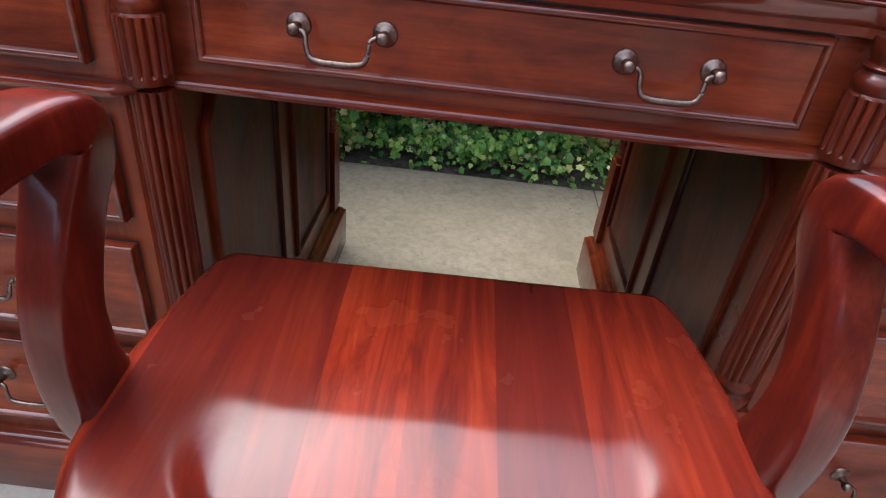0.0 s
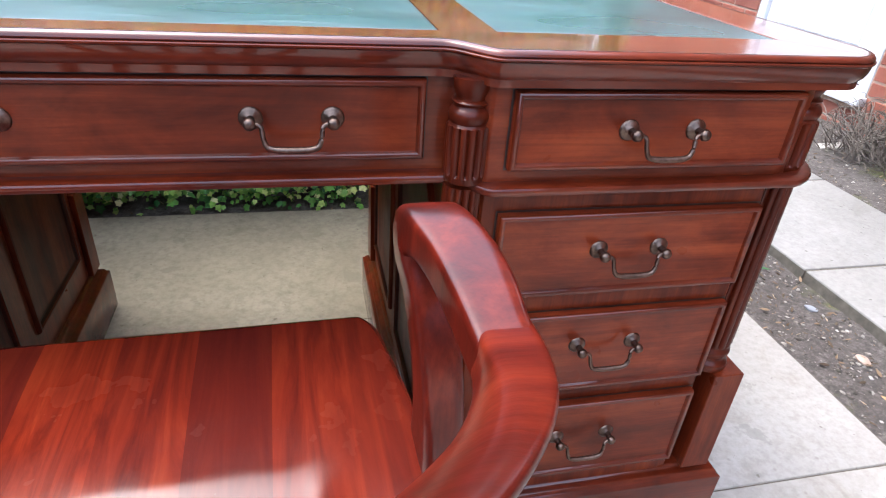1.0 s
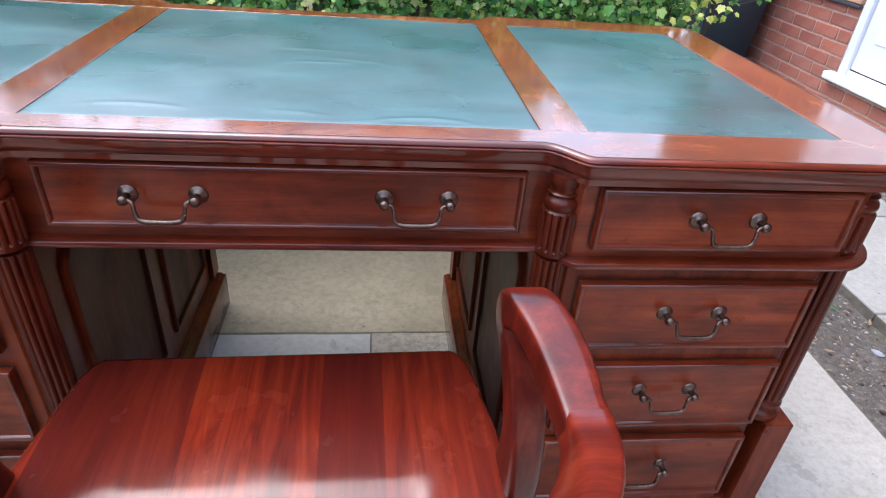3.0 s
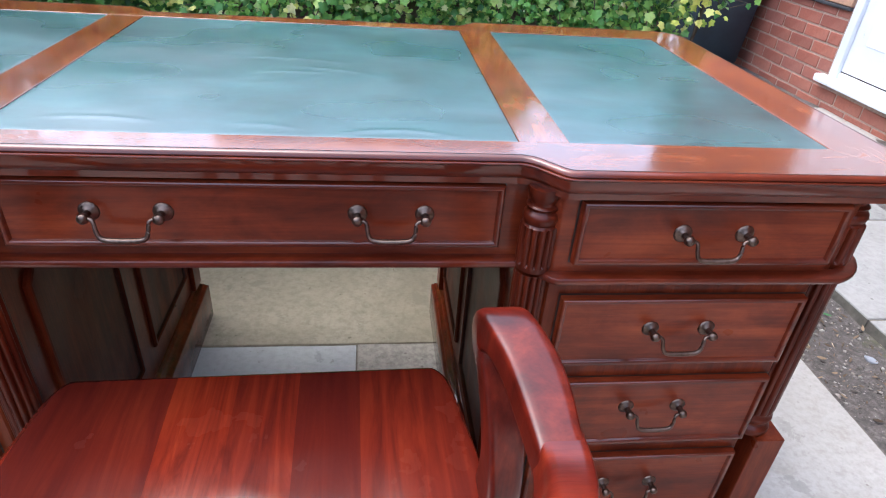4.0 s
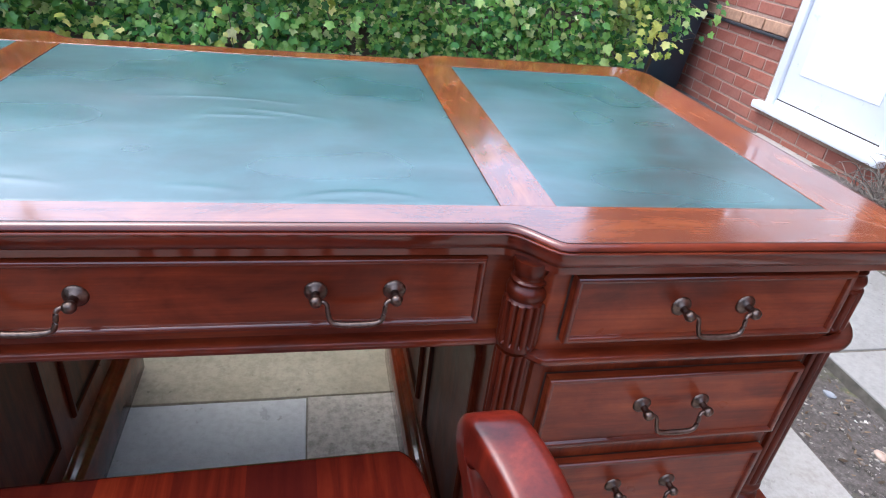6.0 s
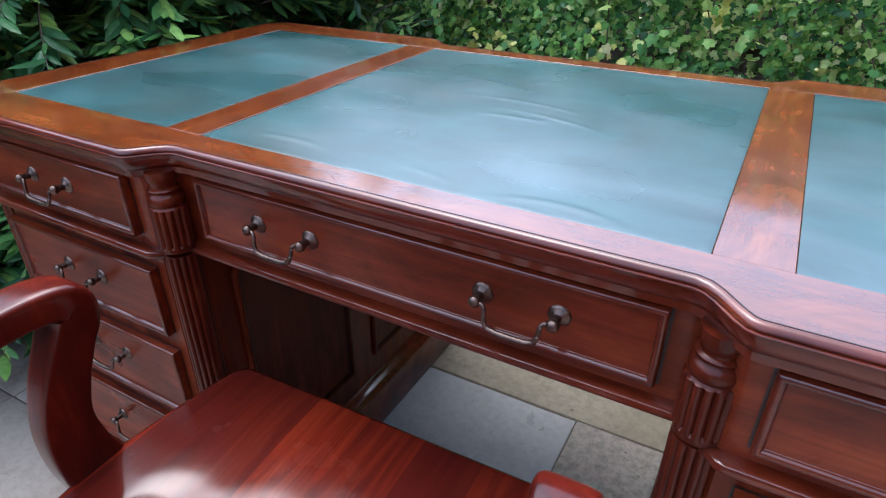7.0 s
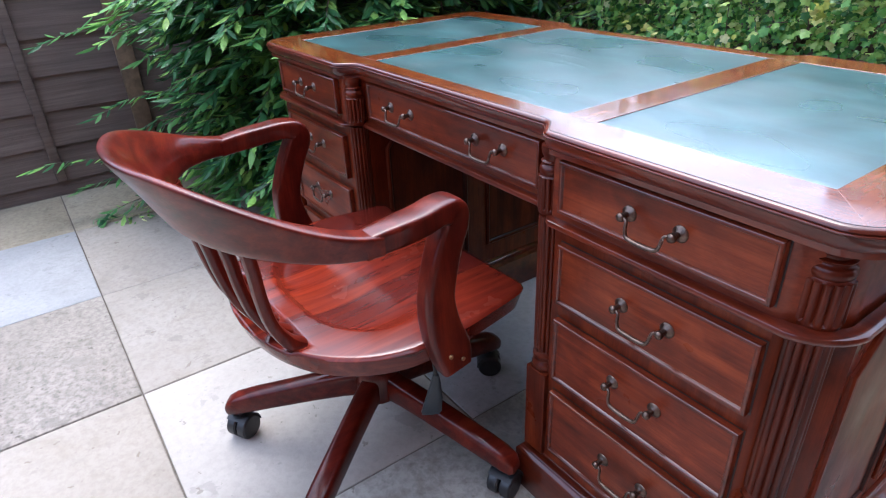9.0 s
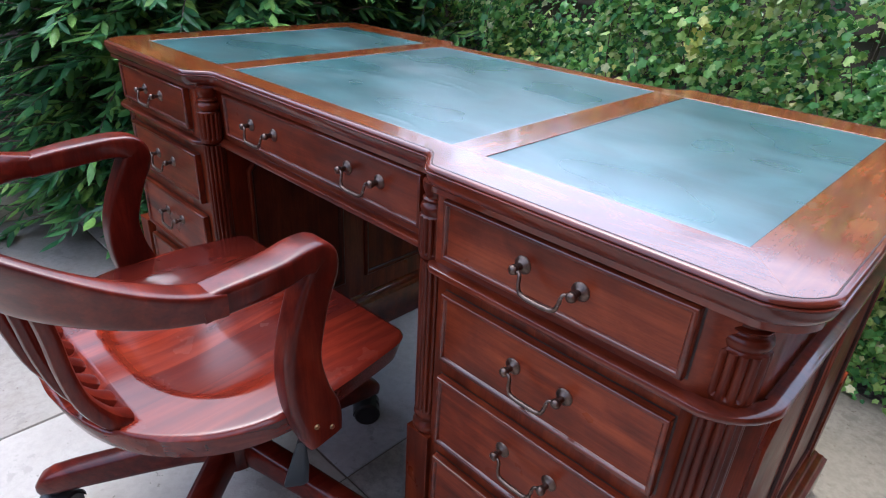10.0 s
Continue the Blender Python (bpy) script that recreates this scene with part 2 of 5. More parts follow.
slab_mottle = stone_mat("mottled_worn_slab", (0.300, 0.270, 0.230), (0.425, 0.398, 0.352), (0.540, 0.515, 0.474), (0.134, 0.114, 0.086), 0.45, 0.85, (0.170, 0.144, 0.106), 0.85)
slab_blue = stone_mat("blue_grey_slab", (0.256, 0.267, 0.274), (0.324, 0.331, 0.337), (0.379, 0.381, 0.385), (0.176, 0.170, 0.166), 0.25, 0.4, (0.188, 0.187, 0.183), 0.5)


def soil_mat():
    m, nt, p = node_mat("soil")
    v = coords(nt)
    a = noise_tex(nt, v, 6.0, 8, 0.7)
    b = noise_tex(nt, v, 60.0, 6, 0.75)
    col = ramp(nt, b, [(0.3, (0.034, 0.029, 0.026)), (0.52, (0.092, 0.080, 0.072)), (0.74, (0.22, 0.196, 0.175))])
    col = mix(nt, range_map(nt, a, 0, 0.5), col, (0.060, 0.051, 0.044))
    moss = noise_tex(nt, v, 3.3, 5, 0.7)
    col = mix(nt, range_map(nt, moss, 0, 0.8, 0.58, 0.68), col, (0.085, 0.095, 0.026))
    nt.links.new(col, p.inputs["Base Color"])
    p.inputs["Roughness"].default_value = 0.95
    bump(nt, p, b, 0.8, 0.02)
    return m


soil = soil_mat()


def leaf_mat(name, stops, rough=0.42, patch_col=None, patch_scale=2.0, patch=(0.5, 0.68), trans=0.25):
    """Leaves: tone by leaf, drifting from clump to clump."""
    m, nt, p = node_mat(name)
    g = nt.nodes.new("ShaderNodeNewGeometry")
    col = ramp(nt, g.outputs["Random Per Island"], stops)
    v = coords(nt)
    if patch_col:
        big = noise_tex(nt, v, patch_scale, 3, 0.55)
        col = mix(nt, range_map(nt, big, 0, 0.8, *patch), col, patch_col)
    blot = noise_tex(nt, v, 75.0, 3, 0.5)
    col = mix(nt, range_map(nt, blot, 0, 0.4, 0.45, 0.8), col, (0.02, 0.045, 0.018))
    nt.links.new(col, p.inputs["Base Color"])
    p.inputs["Roughness"].default_value = rough
    p.inputs["Specular IOR Level"].default_value = 0.32
    tr = nt.nodes.new("ShaderNodeBsdfTranslucent")
    nt.links.new(col, tr.inputs["Color"])
    ms = nt.nodes.new("ShaderNodeMixShader")
    ms.inputs[0].default_value = trans
    nt.links.new(p.outputs[0], ms.inputs[1])
    nt.links.new(tr.outputs[0], ms.inputs[2])
    nt.links.new(ms.outputs[0], nt.nodes["Material Output"].inputs["Surface"])
    return m


ivy_leaf = leaf_mat("ivy_leaves", [(0.0, (0.032, 0.115, 0.040)), (0.22, (0.10, 0.27, 0.068)), (0.50, (0.19, 0.42, 0.090)), (0.76, (0.33, 0.55, 0.125)), (0.92, (0.54, 0.66, 0.21)), (1.0, (0.80, 0.79, 0.44))],
                    patch_col=(0.78, 0.72, 0.24), patch_scale=4.6, patch=(0.58, 0.74), trans=0.40, rough=0.30)
shrub_leaf = leaf_mat("shrub_leaves", [(0.0, (0.020, 0.078, 0.032)), (0.40, (0.054, 0.170, 0.056)), (0.75, (0.125, 0.31, 0.080)), (1.0, (0.33, 0.56, 0.12))],
                      patch_col=(0.19, 0.39, 0.060), patch_scale=2.6, patch=(0.54, 0.72), rough=0.34)
berry_leaf = leaf_mat("cotoneaster_leaves", [(0.0, (0.014, 0.042, 0.024)), (0.5, (0.034, 0.086, 0.040)), (0.80, (0.060, 0.120, 0.050)), (0.87, (0.15, 0.060, 0.036)), (1.0, (0.20, 0.050, 0.032))], rough=0.5)
dry_leaf = leaf_mat("dry_leaves", [(0.0, (0.06, 0.04, 0.025)), (0.5, (0.14, 0.095, 0.06)), (0.85, (0.26, 0.18, 0.11)), (1.0, (0.45, 0.36, 0.24))], rough=0.7)
cream_leaf = leaf_mat("cream_ivy_leaves", [(0.0, (0.34, 0.46, 0.075)), (0.5, (0.66, 0.66, 0.14)), (1.0, (0.86, 0.82, 0.30))], trans=0.35)
tan_leaf = plain("tan_leaf", (0.42, 0.26, 0.12), 0.6, 0, 0.4, 60, 0.2)
berry_red = plain("red_berries", (0.40, 0.042, 0.030), 0.4, 0, 0.4, 90, 0)
twig = plain("twig_bark", (0.12, 0.100, 0.082), 0.85, 0, 0.4, 60, 0.3)
stem = plain("ivy_stem", (0.075, 0.055, 0.035), 0.85, 0, 0.4, 60, 0.3)
pebble = leaf_mat("pebbles", [(0.0, (0.04, 0.032, 0.027)), (0.40, (0.12, 0.102, 0.088)), (0.70, (0.26, 0.23, 0.20)), (0.93, (0.30, 0.28, 0.25)), (1.0, (0.52, 0.49, 0.45))], rough=0.75, trans=0.0)
stone_tan = plain("tan_stone", (0.19, 0.155, 0.075), 0.7, 0, 0.3, 60, 0.3)
stone_grey = plain("grey_stone", (0.22, 0.235, 0.26), 0.7, 0, 0.3, 60, 0.3)
stone_pink = plain("pink_stone", (0.33, 0.25, 0.20), 0.7, 0, 0.3, 60, 0.3)
paper = plain("white_scrap", (0.78, 0.78, 0.76), 0.7, 0, 0.1, 30, 0.1)


def fence_mat():
    m, nt, p = node_mat("weathered_fence_board")
    g = noise_tex(nt, coords(nt, (1.2, 30, 30), rand=True), 2.0, 7, 0.65, 0.4)
    col = ramp(nt, g, [(0.25, (0.062, 0.047, 0.038)), (0.55, (0.128, 0.100, 0.081)), (0.85, (0.19, 0.153, 0.126))])
    w = noise_tex(nt, coords(nt, rand=True), 4.0, 5)
    col = mix(nt, range_map(nt, w, 0, 0.5), col, (0.070, 0.058, 0.051))
    nt.links.new(col, p.inputs["Base Color"])
    p.inputs["Roughness"].default_value = 0.85
    bump(nt, p, g, 0.35, 0.006)
    return m


fence_wood = fence_mat()
post_wood = plain("fence_post_timber", (0.15, 0.105, 0.065), 0.85, 0, 0.4, 25, 0.3)


def brick_mat():
    m, nt, p = node_mat("red_brick")
    oi = nt.nodes.new("ShaderNodeObjectInfo")
    g = nt.nodes.new("ShaderNodeNewGeometry")
    both = add(nt, "ShaderNodeMath")
    both.operation = "ADD"
    nt.links.new(oi.outputs["Random"], both.inputs[0])
    nt.links.new(g.outputs["Random Per Island"], both.inputs[1])
    fr = add(nt, "ShaderNodeMath")
    fr.operation = "FRACT"
    nt.links.new(both.outputs[0], fr.inputs[0])
    col = ramp(nt, fr.outputs[0], [(0.0, (0.165, 0.048, 0.031)), (0.35, (0.25, 0.073, 0.044)), (0.7, (0.31, 0.102, 0.060)), (1.0, (0.23, 0.080, 0.056))])
    n = noise_tex(nt, coords(nt, rand=True), 45, 6, 0.7)
    col = mix(nt, range_map(nt, n, 0, 0.5), col, (0.15, 0.05, 0.035))
    b = noise_tex(nt, coords(nt), 5, 5, 0.6)
    col = mix(nt, range_map(nt, b, 0, 0.35, 0.5, 0.75), col, (0.33, 0.17, 0.12))
    nt.links.new(col, p.inputs["Base Color"])
    p.inputs["Roughness"].default_value = 0.85
    bump(nt, p, n, 0.5, 0.006)
    return m


brick = brick_mat()
buff_brick = plain("buff_brick", (0.36, 0.205, 0.125), 0.85, 0, 0.3, 40, 0.4)
mortar = plain("mortar", (0.31, 0.215, 0.165), 0.95, 0, 0.3, 60, 0.4)
mortar_dark = plain("sandy_joint", (0.115, 0.100, 0.080), 0.95, 0, 0.4, 70, 0.4)
# path slab sides: soil splash plus the upright face's shade, in one colour
edge_dirt_shade = plain("soiled_shaded_edge", (0.105, 0.095, 0.078), 0.9, 0, 0.45, 40, 0.4)
dark_strip = plain("dark_strip_under_course", (0.022, 0.022, 0.025), 0.7, 0, 0.3, 30, 0.2)
concrete = stone_mat("step_concrete", (0.289, 0.272, 0.238), (0.383, 0.365, 0.332), (0.459, 0.442, 0.408), (0.170, 0.153, 0.128), 0.3, 0.5, (0.212, 0.187, 0.145), 0.5)

# ---- building helpers ----


def mesh_from(bm, name, smooth=35):
    me = bpy.data.meshes.new(name)
    bmesh.ops.recalc_face_normals(bm, faces=bm.faces)
    bm.to_mesh(me)
    bm.free()
    if smooth:
        me.polygons.foreach_set("use_smooth", [True] * len(me.polygons))
        me.set_sharp_from_angle(angle=radians(smooth))
    return me


def part(name, bm, material, parent, label="", smooth=35, darkened=(), run=4):
    """Link a mesh under its thing. darkened: steps of a moulding, run faces each, that take the darker wood."""
    me = bm if isinstance(bm, bpy.types.Mesh) else mesh_from(bm, name, smooth)
    if not me.materials:
        me.materials.append(material)
    if darkened:
        me.materials.append(dark_wood)
        for k in darkened:
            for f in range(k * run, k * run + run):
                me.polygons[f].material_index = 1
    ob = new(name, me)
    ob.parent = parent
    return tagged(ob, label)


def thing(name, label, category, m=None, group="", kind=""):
    e = new(name)
    e.empty_display_size = 0.1
    if m:
        e.matrix_basis = m
    return tagged(e, label, category, group, kind)


def box(bm, x0, x1, y0, y1, z0, z1, bev=0.0, seg=2):
    r = bmesh.ops.create_cube(bm, size=1.0)
    vs = r["verts"]
    bmesh.ops.scale(bm, vec=(x1 - x0, y1 - y0, z1 - z0), verts=vs)
    bmesh.ops.translate(bm, vec=((x0 + x1) / 2, (y0 + y1) / 2, (z0 + z1) / 2), verts=vs)
    if bev:
        es = list({e for v in vs for e in v.link_edges})
        bmesh.ops.bevel(bm, geom=es, offset=bev, segments=seg, affect="EDGES", profile=0.5)
    return bm


def boxed(*a, **k):
    return box(bmesh.new(), *a, **k)


def inset(poly, d):
    """Polygon (counter-clockwise) moved inwards by d."""
    n, out = len(poly), []
    for i in range(n):
        p0, p1, p2 = Vector(poly[i - 1]), Vector(poly[i]), Vector(poly[(i + 1) % n])
        a, b = (p1 - p0).normalized(), (p2 - p1).normalized()
        na, nb = Vector((-a.y, a.x)), Vector((-b.y, b.x))
        k = na + nb
        k = k / max(0.25, k.length_squared) * 2
        out.append((p1 + k * d)[:])
    return out


def loft(bm, loops, cap_first=False, cap_last=False, closed=True):
    rings = [[bm.verts.new(p) for p in lp] for lp in loops]
    n = len(rings[0])
    for a, b in zip(rings, rings[1:]):
        for i in range(n if closed else n - 1):
            j = (i + 1) % n
            bm.faces.new((a[i], a[j], b[j], b[i]))
    if cap_first:
        bm.faces.new(rings[0][::-1])
    if cap_last:
        bm.faces.new(rings[-1])
    return rings


def prism(poly, z0, z1):
    bm = bmesh.new()
    loft(bm, [[(x, y, z0) for x, y in poly], [(x, y, z1) for x, y in poly]], True, True)
    return bm


def skirt(poly, profile, cap_first=False, cap_last=False):
    """Moulding round a polygon: profile of (inward, z)."""
    bm = bmesh.new()
    loft(bm, [[(x, y, z) for x, y in (inset(poly, o) if o else poly)] for o, z in profile], cap_first, cap_last)
    return bm


def panel(poly, profile, place):
    """Moulded panel: polygon in its own plane, profile of (inward, height), place(u, v, h) gives the point."""
    bm = bmesh.new()
    loft(bm, [[place(u, v, h) for u, v in (inset(poly, o) if o else poly)] for o, h in profile], False, True)
    return bm


def turned(bm, cx, cy, profile, seg=40, flutes=0, depth=0.0):
    loops = []
    for z, r, f in profile:
        lp = []
        for i in range(seg):
            a = 2 * math.pi * i / seg
            rr = r * (1 - depth * f * (0.5 + 0.5 * math.cos(flutes * a)) ** 2.6) if flutes else r
            lp.append((cx + rr * math.cos(a), cy + rr * math.sin(a), z))
        loops.append(lp)
    loft(bm, loops, True, True)
    return bm


def sweep(bm, stations, seg=14, power=3.0):
    """Tube of rounded-box section. station: centre, side vector, up vector, half-width, half-height."""
    loops = []
    for c, s, u, w, h in stations:
        c, s, u = Vector(c), Vector(s).normalized(), Vector(u).normalized()
        lp = []
        for i in range(seg):
            a = 2 * math.pi * (i + 0.5) / seg
            ca, sa = math.cos(a), math.sin(a)
            x = math.copysign(abs(ca) ** (2 / power), ca) * w
            y = math.copysign(abs(sa) ** (2 / power), sa) * h
            lp.append((c + s * x + u * y)[:])
        loops.append(lp)
    loft(bm, loops, True, True)
    return bm


def spline(pts, n):
    """Smooth run of n points through rows of numbers."""
    p = np.array(pts, float)
    k = len(p)
    t = np.linspace(0, k - 1, n)
    out = []
    for v in t:
        i = min(int(v), k - 2)
        f = v - i
        p0, p1, p2, p3 = p[max(i - 1, 0)], p[i], p[i + 1], p[min(i + 2, k - 1)]
        out.append(0.5 * ((2 * p1) + (p2 - p0) * f + (2 * p0 - 5 * p1 + 4 * p2 - p3) * f * f + (3 * p1 - p0 - 3 * p2 + p3) * f ** 3))
    return np.array(out)


def tube(bm, pts, radii, seg=8):
    pts = [Vector(p) for p in pts]
    loops, up = [], Vector((0.13, 0.21, 1)).normalized()
    for i, p in enumerate(pts):
        d = (pts[min(i + 1, len(pts) - 1)] - pts[max(i - 1, 0)]).normalized()
        s = d.cross(up)
        if s.length < 0.1:
            s = d.cross(Vector((1, 0.2, 0)))
        s.normalize()
        u = s.cross(d)
        r = radii if isinstance(radii, (int, float)) else radii[i]
        loops.append([(p + (s * math.cos(2 * math.pi * j / seg) + u * math.sin(2 * math.pi * j / seg)) * r)[:] for j in range(seg)])
    loft(bm, loops, True, True)
    return bm


def raw_mesh(name, verts, faces, smooth=False):
    me = bpy.data.meshes.new(name)
    me.from_pydata(verts, [], faces)
    if smooth:
        me.polygons.foreach_set("use_smooth", [True] * len(me.polygons))
    me.update()
    return me


def scatter_mesh(name, base_v, base_f, mats, smooth=False):
    """One mesh of many copies of a small shape, one for each 4 x 4 matrix."""
    bv = np.c_[np.array(base_v, float), np.ones(len(base_v))]
    m = np.array(mats, float)
    v = np.einsum("nij,kj->nki", m, bv)[..., :3].reshape(-1, 3)
    n = len(bv)
    sizes = [len(f) for f in base_f]
    flat = np.concatenate([np.array(f) for f in base_f])
    idx = (flat[None, :] + (np.arange(len(m)) * n)[:, None]).ravel()
    me = bpy.data.meshes.new(name)
    me.vertices.add(len(v))
    me.vertices.foreach_set("co", v.ravel())
    me.loops.add(len(idx))
    me.loops.foreach_set("vertex_index", idx.astype(np.int32))
    tot = np.tile(np.array(sizes), len(m))
    me.polygons.add(len(tot))
    me.polygons.foreach_set("loop_start", np.r_[0, np.cumsum(tot)[:-1]].astype(np.int32))
    me.update(calc_edges=True)
    me.validate()
    if smooth:
        me.polygons.foreach_set("use_smooth", [True] * len(me.polygons))
    return me


def frames_from(pos, out, up, size, rng, jitter=0.35):
    """Matrices that set leaves at pos: leaf length along 'up', face along 'out'."""
    n = len(pos)
    out = out + rng.normal(0, jitter, (n, 3))
    out /= np.linalg.norm(out, axis=1)[:, None]
    up = up + rng.normal(0, jitter, (n, 3))
    up -= out * np.sum(up * out, axis=1)[:, None]
    up /= np.linalg.norm(up, axis=1)[:, None] + 1e-9
    side = np.cross(up, out)
    m = np.zeros((n, 4, 4))
    m[:, :3, 0], m[:, :3, 1], m[:, :3, 2] = side * size[:, None], up * size[:, None], out * size[:, None]
    m[:, :3, 3], m[:, 3, 3] = pos, 1
    return m

# ---- desk ----


def desk_outline(cy, sy, n0, n1, ex, ch):
    """Breakfront plan, counter-clockwise: centre recessed, ogee steps, rounded corners."""
    q = [(n0 - 0.012, -cy)]
    for i in range(7):
        f = i / 6
        q.append((n0 + (n1 - n0) * f, -(cy + (sy - cy) * (f * f * (3 - 2 * f)))))
    q += [(n1 + 0.012, -sy), (ex - ch - 0.012, -sy)]
    for i in range(7):
        a = math.pi / 2 * i / 6
        f = i / 6
        rx, ry = ex - ch + ch * math.sin(a), -(sy - ch + ch * math.cos(a))
        lx, ly = ex - ch + ch * f, -(sy - ch * f)
        q.append((rx * 0.65 + lx * 0.35, ry * 0.65 + ly * 0.35))
    q.append((ex, -(sy - ch - 0.012)))
    right = q + [(x, -y) for x, y in q[::-1]]
    return right + [(-x, y) for x, y in right[::-1]]


OUT = desk_outline(0.347, 0.3875, 0.299, 0.350, 0.810, 0.052)
TZ = 0.785
desk = thing("pedestal_desk", "large mahogany pedestal desk with green leather top on patio slabs", "desk")

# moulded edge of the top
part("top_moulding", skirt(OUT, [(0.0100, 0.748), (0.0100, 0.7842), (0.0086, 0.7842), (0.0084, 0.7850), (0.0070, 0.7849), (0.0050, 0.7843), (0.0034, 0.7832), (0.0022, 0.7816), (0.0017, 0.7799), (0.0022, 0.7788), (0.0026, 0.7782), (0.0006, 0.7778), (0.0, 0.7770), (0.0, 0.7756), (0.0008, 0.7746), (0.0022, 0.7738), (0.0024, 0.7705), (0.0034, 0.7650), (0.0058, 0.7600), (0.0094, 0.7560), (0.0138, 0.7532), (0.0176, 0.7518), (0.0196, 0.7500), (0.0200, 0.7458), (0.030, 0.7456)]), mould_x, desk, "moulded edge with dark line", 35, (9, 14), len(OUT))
part("inlay_line", skirt(OUT, [(0.0099, 0.7820), (0.0099, 0.7853), (0.0087, 0.7853), (0.0087, 0.7820)]), groove, desk, "thin dark line round the top")
FLAT = inset(OUT, 0.0099)
LX, LY, S0, S1 = 0.714, 0.298, 0.305, 0.368
part("top_board", prism(desk_outline(0.322, 0.362, 0.303, 0.350, 0.785, 0.05), 0.7535, 0.780), wood_x, desk)


def border(name, poly, mat):
    bm = bmesh.new()
    loft(bm, [[(x, y, 0.7795) for x, y in poly], [(x, y, 0.7846) for x, y in poly], [(x, y, TZ) for x, y in inset(poly, 0.0005)]], True, True)
    part(name, bm, mat, desk, smooth=20)


is_front = lambda p: abs(p[1]) - LY >= abs(p[0]) - LX
front_run = sorted([p for p in FLAT if p[1] < 0 and is_front(p)], key=lambda p: p[0])
side_run = sorted([p for p in FLAT if p[0] > 0 and not is_front(p)], key=lambda p: p[1])
for sy in (1, -1):
    poly = [(x, y * sy) for x, y in front_run] + [(LX, -LY * sy), (-LX, -LY * sy)]
    border("top_rail", poly if sy == 1 else poly[::-1], top_x)
for sx in (1, -1):
    poly = [(LX * sx, -LY), (front_run[-1][0] * sx, front_run[-1][1])] + [(x * sx, y) for x, y in side_run] + [(front_run[-1][0] * sx, -front_run[-1][1]), (LX * sx, LY)]
    border("top_rail", poly if sx == 1 else poly[::-1], top_y)
    poly = [(S0 * sx, -LY), (S1 * sx, -LY), (S1 * sx, LY), (S0 * sx, LY)]
    border("top_strip", poly if sx == 1 else poly[::-1], top_y)


def leather_sheet(x0, x1, y0, y1, creases, nx, ny):
    """Inset leather with soft ripples where it has lifted."""
    g, e = 0.0008, 0.004
    xs, ys = np.linspace(x0 + g, x1 - g, nx), np.linspace(y0 + g, y1 - g, ny)
    verts, faces = [], []
    for y in ys:
        for x in xs:
            edge = min(x - xs[0], xs[-1] - x, y - ys[0], ys[-1] - y)
            z = 0.7845 - 0.0005 * max(0, 1 - edge / e) ** 2
            for cx, cy, r, a0, a1, w, h in creases:
                d = math.hypot(x - cx, y - cy)
                a = math.degrees(math.atan2(y - cy, x - cx))
                if a0 < a < a1:
                    fade = math.sin(math.pi * (a - a0) / (a1 - a0))
                    z += h * fade * math.exp(-((d - r) / w) ** 2)
            z += 0.00016 * noise.noise((x * 5, y * 7, 0.3))
            verts.append((x, y, z))
    for j in range(ny - 1):
        for i in range(nx - 1):
            a = j * nx + i
            faces.append((a, a + 1, a + nx + 1, a + nx))
    return raw_mesh("leather", verts, faces, True)


MID = [(-0.03, -0.33, 0.37, 66, 108, 0.006, 0.00035), (-0.02, -0.35, 0.345, 60, 92, 0.005, 0.0003), (0.02, -0.42, 0.385, 82, 100, 0.006, 0.0004),
       (0.16, -0.42, 0.15, 55, 125, 0.006, 0.0006), (0.13, -0.43, 0.135, 60, 110, 0.004, 0.0004), (-0.20, -0.45, 0.20, 66, 108, 0.006, 0.0006), (-0.02, -0.40, 0.14, 60, 100, 0.006, 0.0004)]
part("leather_centre", leather_sheet(-S0, S0, -LY, LY, MID, 190, 190), leather, desk, "worn green leather with ripples")
part("leather_side", leather_sheet(S1, LX, -LY, LY, [], 60, 100), leather, desk, "green leather")
part("leather_side", leather_sheet(-LX, -S1, -LY, LY, [], 60, 100), leather, desk, "green leather")

# frieze with its waist moulding
FRIEZE = desk_outline(0.3262, 0.3663, 0.316, 0.353, 0.772, 0.060)
WAIST = desk_outline(0.3425, 0.3825, 0.310, 0.356, 0.796, 0.062)
part("frieze", prism(FRIEZE, 0.634, 0.753), wood_x, desk)
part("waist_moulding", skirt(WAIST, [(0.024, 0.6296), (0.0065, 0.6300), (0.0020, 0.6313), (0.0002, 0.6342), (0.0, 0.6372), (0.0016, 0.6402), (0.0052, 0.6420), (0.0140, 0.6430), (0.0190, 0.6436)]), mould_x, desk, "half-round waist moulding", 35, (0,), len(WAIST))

DRAWER = [(0.0, 0.0), (0.0, 0.0092), (0.0006, 0.0114), (0.0020, 0.0130), (0.0038, 0.0136), (0.0056, 0.0130), (0.0069, 0.0114), (0.0077, 0.0092), (0.0084, 0.0080), (0.0105, 0.0076)]


